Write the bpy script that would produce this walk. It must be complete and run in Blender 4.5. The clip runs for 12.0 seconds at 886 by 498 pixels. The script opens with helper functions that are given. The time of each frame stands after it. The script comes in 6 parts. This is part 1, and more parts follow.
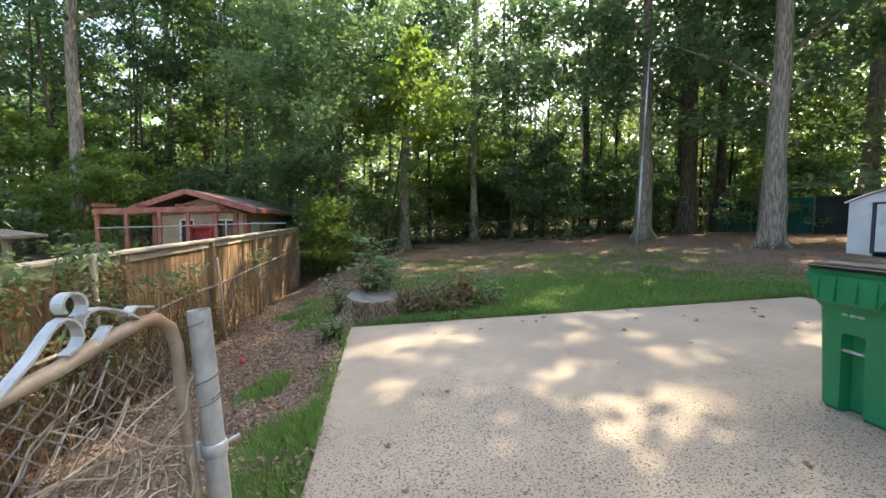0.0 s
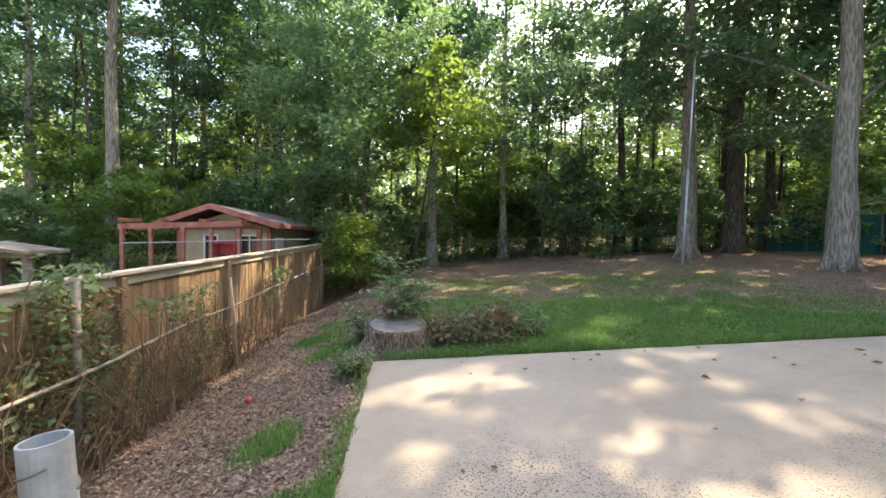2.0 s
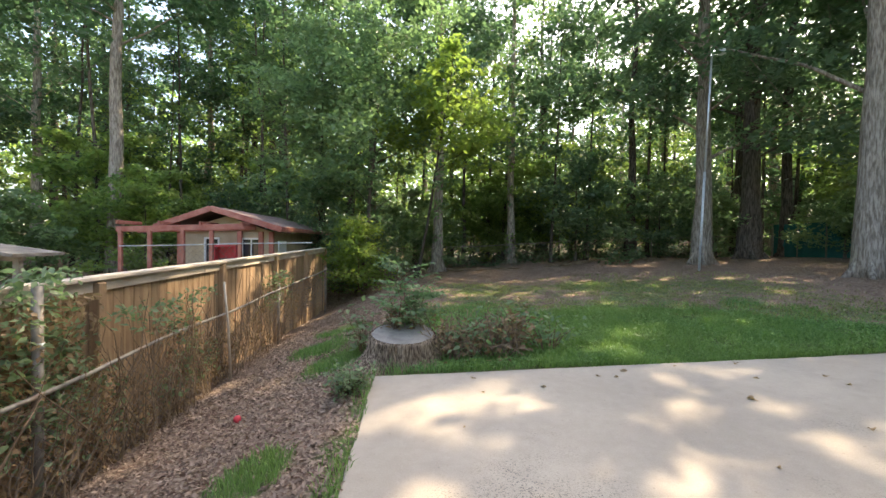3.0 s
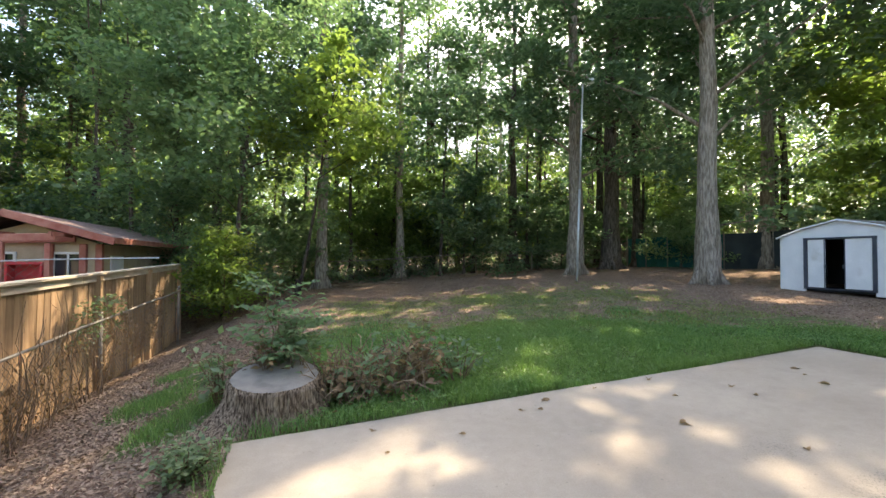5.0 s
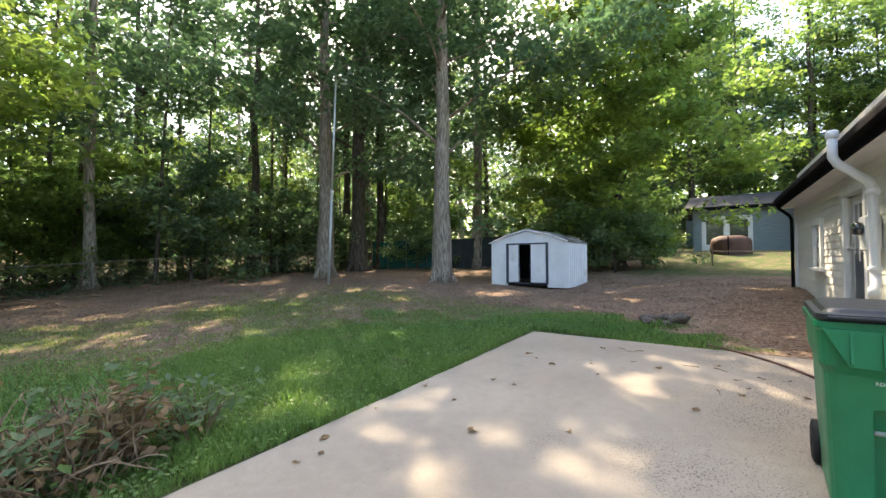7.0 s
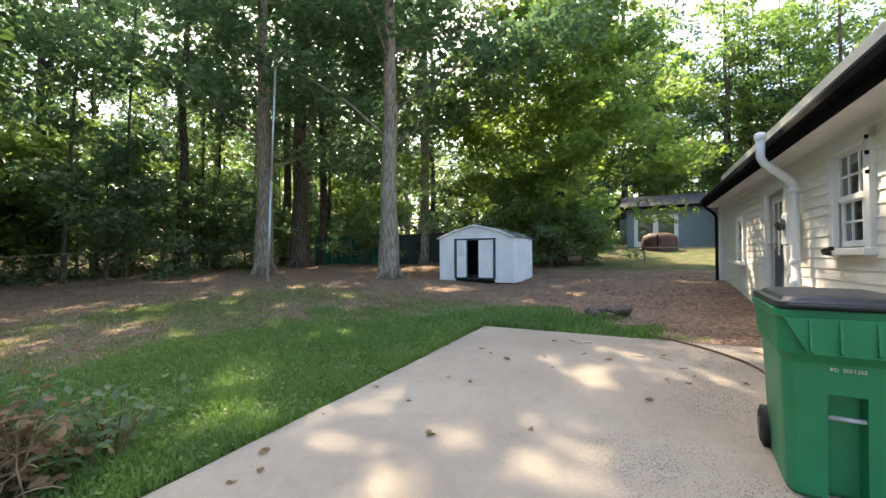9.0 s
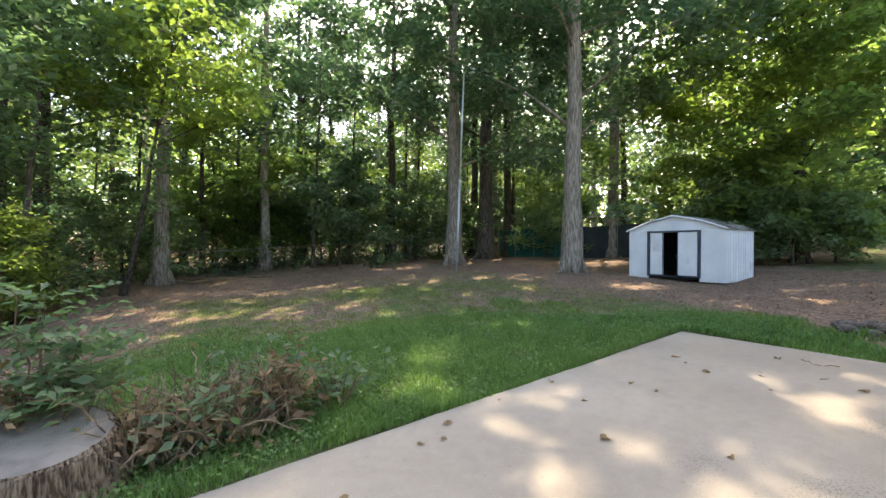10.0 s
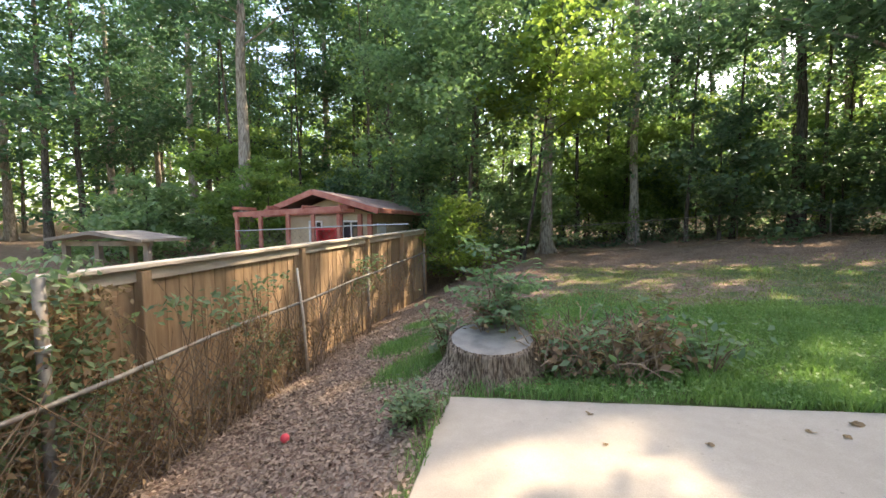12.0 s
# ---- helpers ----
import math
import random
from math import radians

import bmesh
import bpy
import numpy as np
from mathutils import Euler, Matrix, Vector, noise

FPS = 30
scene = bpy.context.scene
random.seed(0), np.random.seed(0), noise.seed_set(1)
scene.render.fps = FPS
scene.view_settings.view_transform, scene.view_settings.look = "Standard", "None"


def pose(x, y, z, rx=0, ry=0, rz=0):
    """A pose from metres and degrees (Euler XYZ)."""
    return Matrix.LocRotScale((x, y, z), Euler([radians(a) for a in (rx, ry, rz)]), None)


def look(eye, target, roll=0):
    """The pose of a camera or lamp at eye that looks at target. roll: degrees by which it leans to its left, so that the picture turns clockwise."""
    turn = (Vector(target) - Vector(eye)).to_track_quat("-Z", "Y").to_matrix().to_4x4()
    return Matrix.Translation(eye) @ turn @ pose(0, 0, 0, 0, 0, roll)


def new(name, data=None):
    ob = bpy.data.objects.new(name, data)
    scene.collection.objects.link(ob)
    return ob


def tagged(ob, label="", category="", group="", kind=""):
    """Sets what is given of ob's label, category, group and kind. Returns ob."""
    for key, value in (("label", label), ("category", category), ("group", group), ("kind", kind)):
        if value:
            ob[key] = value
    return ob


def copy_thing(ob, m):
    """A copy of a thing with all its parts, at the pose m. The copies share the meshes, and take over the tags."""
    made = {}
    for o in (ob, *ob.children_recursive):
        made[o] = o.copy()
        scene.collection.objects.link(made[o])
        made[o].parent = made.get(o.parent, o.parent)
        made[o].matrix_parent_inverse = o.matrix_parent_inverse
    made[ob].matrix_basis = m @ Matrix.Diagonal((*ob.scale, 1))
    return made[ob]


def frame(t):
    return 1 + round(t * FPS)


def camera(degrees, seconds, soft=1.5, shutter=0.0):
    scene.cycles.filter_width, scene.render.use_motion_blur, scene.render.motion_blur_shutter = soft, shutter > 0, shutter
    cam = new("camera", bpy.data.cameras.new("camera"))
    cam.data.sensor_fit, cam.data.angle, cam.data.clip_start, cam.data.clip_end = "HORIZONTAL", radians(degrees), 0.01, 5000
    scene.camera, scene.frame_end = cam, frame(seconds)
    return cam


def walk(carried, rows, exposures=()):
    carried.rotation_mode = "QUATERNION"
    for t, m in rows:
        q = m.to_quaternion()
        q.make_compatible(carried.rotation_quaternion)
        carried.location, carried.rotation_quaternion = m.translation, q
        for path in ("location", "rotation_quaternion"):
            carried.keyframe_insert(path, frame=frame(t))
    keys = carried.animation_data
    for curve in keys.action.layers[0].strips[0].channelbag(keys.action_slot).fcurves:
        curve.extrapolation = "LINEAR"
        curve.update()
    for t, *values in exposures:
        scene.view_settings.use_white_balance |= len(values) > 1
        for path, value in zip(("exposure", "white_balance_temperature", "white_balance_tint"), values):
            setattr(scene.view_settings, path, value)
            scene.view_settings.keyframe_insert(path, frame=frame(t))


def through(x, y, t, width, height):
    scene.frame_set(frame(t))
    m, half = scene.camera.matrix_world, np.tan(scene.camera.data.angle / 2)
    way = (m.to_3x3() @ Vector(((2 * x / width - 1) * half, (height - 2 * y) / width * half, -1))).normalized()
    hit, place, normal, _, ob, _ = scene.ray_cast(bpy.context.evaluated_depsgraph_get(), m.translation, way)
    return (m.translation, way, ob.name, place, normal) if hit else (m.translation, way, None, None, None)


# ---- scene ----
cam = camera(94.3, 12.0)
PATH = [
    (0, (0.97, 0.542, 1.352), (1.268, 2.515, 1.222), 0.2),
    (0.5, (1.043, 0.694, 1.384), (1.336, 2.669, 1.278), 0.2),
    (1, (1.074, 0.831, 1.39), (1.345, 2.811, 1.308), 0.2),
    (1.5, (1.026, 1.057, 1.396), (1.255, 3.043, 1.332), 0.3),
    (2, (0.947, 1.258, 1.387), (1.123, 3.25, 1.333), 0.6),
    (2.5, (0.954, 1.448, 1.372), (1.085, 3.444, 1.331), 0.7),
    (4.5, (0.932, 2.333, 1.352), (1.396, 4.278, 1.365), 0.8),
    (5, (0.983, 2.517, 1.343), (1.665, 4.397, 1.386), 0.3),
    (5.5, (0.993, 2.775, 1.347), (1.921, 4.546, 1.389), 0.3),
    (6, (1.102, 3.001, 1.317), (2.289, 4.609, 1.368), 0.5),
    (6.5, (1.178, 3.122, 1.335), (2.606, 4.521, 1.392), 0.1),
    (7, (1.16, 3.232, 1.352), (2.792, 4.387, 1.408), -0.2),
    (8.8, (1.251, 3.392, 1.341), (3.078, 4.206, 1.379), -0.2),
    (9, (1.296, 3.421, 1.314), (3.067, 4.349, 1.352), -0.2),
    (9.5, (1.303, 3.356, 1.337), (2.838, 4.638, 1.361), 0.1),
    (10, (1.275, 3.312, 1.344), (2.482, 4.907, 1.343), 0.4),
    (10.5, (1.237, 3.274, 1.322), (2.066, 5.094, 1.299), 0.1),
    (11, (1.145, 3.171, 1.312), (1.571, 5.124, 1.25), -0.1),
    (11.2, (1.081, 3.125, 1.319), (1.346, 5.106, 1.245), 0.1),
    (11.5, (1.076, 3.006, 1.31), (1.09, 5.003, 1.216), -0.2),
    (12, (1.114, 2.817, 1.322), (0.732, 4.776, 1.197), -0.5),
]
walk(cam, [(t, look(eye, target, roll)) for t, eye, target, roll in PATH], [(0, 2.27, 7450, 10), (2, 2.45, 7450, 12), (5.2, 2.40, 7450, 12), (6.5, 2.50, 7450, 12), (9, 2.45, 7450, 12), (11, 2.58, 7450, 12), (12, 2.58, 7450, 12)])

# ---- sky, sun ----
SUN_AZ, SUN_EL = radians(47.0), radians(47.0)          # azimuth from +y towards +x
SUN_DIR = Vector((math.sin(SUN_AZ) * math.cos(SUN_EL), math.cos(SUN_AZ) * math.cos(SUN_EL), math.sin(SUN_EL)))
world = bpy.data.worlds.new("world")
scene.world = world
world.use_nodes = True
wn = world.node_tree
sky = wn.nodes.new("ShaderNodeTexSky")
sky.sky_type, sky.sun_disc = "NISHITA", False
sky.sun_elevation, sky.sun_rotation = SUN_EL, SUN_AZ
sky.air_density, sky.dust_density = 1.0, 2.5
wn.links.new(sky.outputs[0], wn.nodes["Background"].inputs[0])
wn.nodes["Background"].inputs[1].default_value = 0.15
sun = new("sun", bpy.data.lights.new("sun", "SUN"))
sun.data.energy, sun.data.angle, sun.data.color = 2.6, radians(0.55), (1.0, 0.90, 0.73)
sun.matrix_world = look(SUN_DIR * 60, (0, 0, 0))


# ---- mesh helpers ----
class Geo:
    """Vertices and faces that grow into one mesh."""

    def __init__(self):
        self.v, self.f = [], []

    def add(self, verts, faces):
        k = len(self.v)
        self.v.extend([tuple(p) for p in verts])
        self.f.extend([tuple(i + k for i in f) for f in faces])
        return self

    def mesh(self, name, smooth=False, fix=True):
        me = bpy.data.meshes.new(name)
        me.from_pydata(self.v, [], self.f)
        if fix:
            bm = bmesh.new()
            bm.from_mesh(me)
            bmesh.ops.recalc_face_normals(bm, faces=bm.faces)
            bm.to_mesh(me)
            bm.free()
        if smooth:
            me.polygons.foreach_set("use_smooth", [True] * len(me.polygons))
        me.update()
        return me


def box(g, c, s, b=0.004, m=None):
    """A box with chamfered edges, centre c, size s, turned by the matrix m about its centre."""
    h = [a / 2 for a in s]
    b = min(b, min(h) * 0.9)
    verts, ids = [], {}
    for sx in (-1, 1):
        for sy in (-1, 1):
            for sz in (-1, 1):
                for k, p in enumerate(((sx * h[0], sy * (h[1] - b), sz * (h[2] - b)), (sx * (h[0] - b), sy * h[1], sz * (h[2] - b)), (sx * (h[0] - b), sy * (h[1] - b), sz * h[2]))):
                    ids[sx, sy, sz, k] = len(verts)
                    verts.append(Vector(p))
    faces = []
    for s1 in (-1, 1):
        faces.append([ids[s1, a, d, 0] for a, d in ((-1, -1), (1, -1), (1, 1), (-1, 1))])
        faces.append([ids[a, s1, d, 1] for a, d in ((-1, -1), (1, -1), (1, 1), (-1, 1))])
        faces.append([ids[a, d, s1, 2] for a, d in ((-1, -1), (1, -1), (1, 1), (-1, 1))])
        for s2 in (-1, 1):
            faces.append([ids[s1, s2, -1, 0], ids[s1, s2, 1, 0], ids[s1, s2, 1, 1], ids[s1, s2, -1, 1]])
            faces.append([ids[s1, -1, s2, 0], ids[s1, 1, s2, 0], ids[s1, 1, s2, 2], ids[s1, -1, s2, 2]])
            faces.append([ids[-1, s1, s2, 1], ids[1, s1, s2, 1], ids[1, s1, s2, 2], ids[-1, s1, s2, 2]])
            for s3 in (-1, 1):
                faces.append([ids[s1, s2, s3, k] for k in range(3)])
    if m is not None:
        verts = [m @ p for p in verts]
    c = Vector(c)
    return g.add([p + c for p in verts], faces)


def tube(g, pts, r, sides=8, cap=True, squash=1.0):
    """A tube along pts; r: one radius or one for each point."""
    pts = [Vector(p) for p in pts]
    n = len(pts)
    rs = [r] * n if isinstance(r, (int, float)) else list(r)
    verts, faces, side = [], [], None
    for i in range(n):
        d = (pts[min(i + 1, n - 1)] - pts[max(i - 1, 0)]).normalized()
        if side is None:
            side = d.orthogonal().normalized()
        side = (side - d * side.dot(d)).normalized()
        up = d.cross(side)
        for k in range(sides):
            a = 2 * math.pi * k / sides
            verts.append(pts[i] + (side * math.cos(a) + up * math.sin(a) * squash) * rs[i])
    for i in range(n - 1):
        for k in range(sides):
            a, b = i * sides + k, i * sides + (k + 1) % sides
            faces.append((a, b, b + sides, a + sides))
    if cap:
        faces.append(tuple(range(sides))[::-1])
        faces.append(tuple((n - 1) * sides + k for k in range(sides)))
    return g.add(verts, faces)


def lathe(g, profile, c=(0, 0, 0), sides=20, axis="z"):
    """A turned body from (radius, height) pairs."""
    verts, faces = [], []
    for r, z in profile:
        for k in range(sides):
            a = 2 * math.pi * k / sides
            p = (r * math.cos(a), r * math.sin(a), z)
            verts.append(Vector(p if axis == "z" else (p[0], p[2], p[1]) if axis == "y" else (p[2], p[0], p[1])) + Vector(c))
    n = len(profile)
    for i in range(n - 1):
        for k in range(sides):
            a, b = i * sides + k, i * sides + (k + 1) % sides
            faces.append((a, b, b + sides, a + sides))
    faces += [tuple(range(sides)), tuple((n - 1) * sides + k for k in range(sides))]
    return g.add(verts, faces)


def prism(g, outline, y0, y1, m=None):
    """An (x, z) outline drawn out from y0 to y1."""
    n = len(outline)
    verts = [Vector((x, y0, z)) for x, z in outline] + [Vector((x, y1, z)) for x, z in outline]
    if m is not None:
        verts = [m @ p for p in verts]
    faces = [tuple(range(n)), tuple(range(n, 2 * n))] + [(i, (i + 1) % n, n + (i + 1) % n, n + i) for i in range(n)]
    return g.add(verts, faces)


def thing(name, at=(0, 0, 0), rz=0.0, label="", category="", group="", kind=""):
    ob = new(name)
    ob.empty_display_size = 0.1
    ob.matrix_basis = pose(*at, 0, 0, rz)
    return tagged(ob, label, category, group, kind)


def part(name, g, material, parent=None, label="", smooth=False, fix=True, me=None, m=None):
    """One mesh object under a thing or a part."""
    me = me or g.mesh(name, smooth, fix)
    if not me.materials:
        me.materials.append(material)
    ob = new(name, me)
    ob.parent = parent
    if m is not None:
        ob.matrix_basis = m
    return tagged(ob, label)


def cloud_mesh(name, verts, faces, smooth=False):
    """A mesh from large numpy arrays of vertices and equal-sized faces."""
    me = bpy.data.meshes.new(name)
    k = faces.shape[1]
    me.vertices.add(len(verts))
    me.vertices.foreach_set("co", verts.astype(np.float32).ravel())
    me.loops.add(faces.size)
    me.loops.foreach_set("vertex_index", faces.astype(np.int32).ravel())
    me.polygons.add(len(faces))
    me.polygons.foreach_set("loop_start", np.arange(0, faces.size, k, dtype=np.int32))
    me.polygons.foreach_set("loop_total", np.full(len(faces), k, dtype=np.int32))
    if smooth:
        me.polygons.foreach_set("use_smooth", np.ones(len(faces), dtype=bool))
    me.update(calc_edges=True)
    me.validate()
    return me


def leaf_arrays(rng, centres, size, flat=0.5, ratio=0.6, droop=0.0):
    """Small folded leaves, six corners each, round the given centres."""
    n = len(centres)
    nrm = rng.normal(size=(n, 3))
    nrm[:, 2] = np.abs(nrm[:, 2]) + flat * 2
    nrm /= np.linalg.norm(nrm, axis=1)[:, None]
    d = rng.normal(size=(n, 3))
    d[:, 2] -= droop
    d -= nrm * np.sum(d * nrm, axis=1)[:, None]
    d /= np.linalg.norm(d, axis=1)[:, None] + 1e-9
    s = np.cross(nrm, d)
    ln = size * rng.uniform(0.6, 1.35, n)[:, None]
    w = ln * ratio * 0.5
    fold = nrm * w * 0.35
    a = centres - d * ln * 0.5
    tip = centres + d * ln * 0.5
    v = np.stack([a, centres - d * ln * 0.12 + s * w + fold, tip, centres - d * ln * 0.12 - s * w + fold], axis=1).reshape(-1, 3)
    base = np.arange(n)[:, None] * 4
    f = np.concatenate([base + np.array([[0, 1, 2]]), base + np.array([[0, 2, 3]])], axis=0)
    return v, f


# ---- ground shape ----
def sstep(a, b, x):
    t = np.clip((x - a) / (b - a), 0, 1)
    return t * t * (3 - 2 * t)


SLOPE = 0.035


def height(x, y):
    """The lie of the land: rising to the right, falling to the fence on the left."""
    x, y = np.asarray(x, float), np.asarray(y, float)
    h = SLOPE * np.clip(x, 0.5, 40)
    left = np.clip((0.5 - x) / 2.4, 0, 1)
    h = h - left * (0.68 + 0.22 * sstep(8, 14, y)) * (1 - 0.75 * sstep(15, 22, y))
    h = h + 0.20 * sstep(3, 11, x) * sstep(7, 14, y)
    h = h + (0.03 * np.clip(x - 14, 0, 18) + 0.35 * sstep(22.5, 27, x)) * (1 - sstep(9, 16, y)) * sstep(-6, 0, y)
    h = h + 0.22 * sstep(8, 13, x) * sstep(20, 14, x) * (1 - sstep(3, 6, y)) * sstep(-4, 0, y)
    h = h + 0.05 * np.clip(np.hypot(x - 5, y - 5) - 32, 0, 60)
    h = h + 0.025 * np.sin(x * 1.3 + 0.4 * y) * np.sin(y * 1.1 - 0.3 * x)
    return h


def hz(x, y):
    return float(height(x, y))


def sz(x):
    return SLOPE * x


SLAB = (0.57, 7.2, -6.0, 5.80)


# ---- materials ----
class Mat:
    """Nodes of a material, with short calls for the usual ones."""

    def __init__(self, name, rough=0.7, metal=0.0, spec=0.3):
        self.m = bpy.data.materials.new(name)
        self.m.use_nodes = True
        self.t = self.m.node_tree
        self.b = self.t.nodes["Principled BSDF"]
        self.b.inputs["Roughness"].default_value, self.b.inputs["Metallic"].default_value = rough, metal
        self.b.inputs["Specular IOR Level"].default_value = spec
        self.co = self.t.nodes.new("ShaderNodeTexCoord").outputs["Object"]

    def n(self, kind, **values):
        node = self.t.nodes.new(kind)
        for k, v in values.items():
            node.inputs[k.replace("_", " ")].default_value = v
        return node

    def link(self, a, b):
        self.t.links.new(a, b)
        return self

    def at(self, scale=(1, 1, 1)):
        node = self.n("ShaderNodeMapping", Scale=scale)
        self.link(self.co, node.inputs["Vector"])
        return node.outputs[0]

    def noise(self, scale, detail=4.0, stretch=(1, 1, 1), rough=0.55):
        node = self.n("ShaderNodeTexNoise", Scale=scale, Detail=detail, Roughness=rough)
        self.link(self.at(stretch), node.inputs["Vector"])
        return node.outputs["Fac"]

    def cells(self, scale, stretch=(1, 1, 1), out="Distance"):
        node = self.n("ShaderNodeTexVoronoi", Scale=scale)
        self.link(self.at(stretch), node.inputs["Vector"])
        return node.outputs[out]

    def ramp(self, fac, *stops):
        node = self.t.nodes.new("ShaderNodeValToRGB")
        e = node.color_ramp.elements
        while len(e) < len(stops):
            e.new(0.5)
        for el, (p, c) in zip(e, stops):
            el.position = p
            el.color = (c, c, c, 1) if isinstance(c, (int, float)) else (*c, 1)
        self.link(fac, node.inputs[0])
        return node.outputs[0]

    def mix(self, fac, a, b, mode="MIX"):
        node = self.t.nodes.new("ShaderNodeMix")
        node.data_type, node.blend_type = "RGBA", mode
        for sock, v in ((node.inputs[0], fac), (node.inputs[6], a), (node.inputs[7], b)):
            if isinstance(v, bpy.types.NodeSocket):
                self.link(v, sock)
            else:
                sock.default_value = v if isinstance(v, (int, float)) else (*v, 1)
        return node.outputs[2]

    def math(self, op, a, b=0.0):
        node = self.t.nodes.new("ShaderNodeMath")
        node.operation = op
        for sock, v in zip(node.inputs, (a, b)):
            if isinstance(v, bpy.types.NodeSocket):
                self.link(v, sock)
            else:
                sock.default_value = v
        return node.outputs[0]

    def random(self, island=False):
        if island:
            return self.t.nodes.new("ShaderNodeNewGeometry").outputs["Random Per Island"]
        return self.t.nodes.new("ShaderNodeObjectInfo").outputs["Random"]

    def colour(self, c):
        if isinstance(c, bpy.types.NodeSocket):
            self.link(c, self.b.inputs["Base Color"])
        else:
            self.b.inputs["Base Color"].default_value = (*c, 1)
        return self

    def rough(self, sock):
        self.link(sock, self.b.inputs["Roughness"])
        return self

    def bump(self, fac, strength=0.5, distance=0.01):
        node = self.n("ShaderNodeBump", Strength=strength, Distance=distance)
        self.link(fac, node.inputs["Height"])
        if self.b.inputs["Normal"].is_linked:
            self.link(self.b.inputs["Normal"].links[0].from_socket, node.inputs["Normal"])
        self.link(node.outputs[0], self.b.inputs["Normal"])
        return self


def surface(name, c1, c2, scale=6, rough=0.7, bump=0.4, depth=0.004, fine=60, stretch=(1, 1, 1), metal=0.0, spec=0.3, stain=None, stain_at=0.6, vary=0.0):
    """Two-scale variation of colour, grain and relief; stain: a colour in blotches; vary: spread from piece to piece."""
    k = Mat(name, rough, metal, spec)
    c = k.mix(k.ramp(k.noise(scale, 5, stretch), (0.3, 0.0), (0.7, 1.0)), c1, c2)
    c = k.mix(0.35, c, k.mix(k.noise(fine, 3, stretch), [0.55] * 3, [1.35] * 3), "MULTIPLY")
    if stain:
        c = k.mix(k.ramp(k.noise(scale * 0.45, 6), (stain_at, 0.0), (stain_at + 0.16, 1.0)), c, stain)
    if vary:
        c = k.mix(1.0, c, k.mix(k.random(), [1 - vary] * 3, [1 + vary] * 3), "MULTIPLY")
    k.colour(c).bump(k.noise(fine, 4, stretch), bump, depth)
    return k.m


def leaf_material(name, dark, light, glow, through=0.45, rough=0.45):
    """Leaves: each one its own green, light shining through the blade."""
    k = Mat(name, rough, 0, 0.35)
    c = k.mix(k.random(True), dark, light)
    c = k.mix(k.ramp(k.noise(0.35, 3), (0.35, 0.0), (0.7, 0.55)), c, glow)
    k.colour(c)
    tr = k.t.nodes.new("ShaderNodeBsdfTranslucent")
    k.link(k.mix(1.0, c, [1.48, 1.78, 1.30], "MULTIPLY"), tr.inputs["Color"])
    add = k.n("ShaderNodeMixShader", Fac=through)
    k.link(k.b.outputs[0], add.inputs[1]).link(tr.outputs[0], add.inputs[2])
    k.link(add.outputs[0], k.t.nodes["Material Output"].inputs["Surface"])
    return k.m


LEAF = leaf_material("leaf_green", (0.053, 0.100, 0.066), (0.125, 0.187, 0.117), (0.145, 0.198, 0.091), 0.5, 0.38)
LEAF_DEEP = leaf_material("leaf_deep_green", (0.032, 0.072, 0.049), (0.085, 0.145, 0.085), (0.100, 0.160, 0.067), 0.42, 0.36)
# green with yellow blotches that paint sunlight onto the boughs
LEAF_SUN_TINT = leaf_material("leaf_sun_tint", (0.055, 0.105, 0.043), (0.150, 0.220, 0.073), (0.350, 0.365, 0.061), 0.6)
# paler, yellower copy of the green: sun from behind painted into the colour
LEAF_BACKLIT = leaf_material("leaf_backlit", (0.090, 0.140, 0.055), (0.190, 0.255, 0.085), (0.270, 0.300, 0.085), 0.6)
# lighter yellow copy of the leaf green, sunlight put into the colour
LEAF_SUN_YELLOW = leaf_material("leaf_sun_yellow", (0.095, 0.142, 0.042), (0.215, 0.268, 0.070), (0.285, 0.305, 0.066), 0.62)
LEAF_SHRUB = leaf_material("leaf_shrub", (0.080, 0.135, 0.073), (0.175, 0.245, 0.132), (0.210, 0.260, 0.116), 0.5)
LEAF_BLUE = leaf_material("leaf_dull", (0.090, 0.135, 0.078), (0.185, 0.240, 0.130), (0.215, 0.250, 0.100), 0.42)
LEAF_DRY = leaf_material("leaf_dry", (0.110, 0.065, 0.035), (0.330, 0.225, 0.125), (0.260, 0.150, 0.075), 0.25, 0.8)
GRASS = leaf_material("grass_blade", (0.060, 0.130, 0.043), (0.165, 0.275, 0.092), (0.245, 0.300, 0.085), 0.46)
GRASS_DRY = leaf_material("dry_grass_blade", (0.115, 0.130, 0.048), (0.310, 0.290, 0.130), (0.245, 0.260, 0.088), 0.42, 0.6)
LITTER = leaf_material("leaf_litter", (0.070, 0.046, 0.034), (0.390, 0.290, 0.215), (0.230, 0.145, 0.098), 0.1, 0.85)
BRUSH_TWIG = surface("brush_twig", (0.12, 0.078, 0.050), (0.33, 0.235, 0.155), 20, 0.9, 0.4, 0.003, vary=0.4)
TWIG = surface("twig", (0.10, 0.065, 0.04), (0.26, 0.18, 0.11), 20, 0.9, 0.4, 0.003)


def bark_material(name, c1, c2, scale=9.0, moss=None):
    k = Mat(name, 0.95, 0, 0.1)
    ridge = k.noise(scale, 6, (1, 1, 0.16), 0.6)
    c = k.mix(k.ramp(ridge, (0.40, 0.0), (0.60, 1.0)), c1, c2)
    c = k.mix(k.ramp(k.noise(0.9, 4), (0.45, 0.0), (0.75, 0.45)), c, moss or c1)
    c = k.mix(1.0, c, k.mix(k.random(), [0.75] * 3, [1.2] * 3), "MULTIPLY")
    k.colour(c).bump(ridge, 0.9, 0.035)
    return k.m


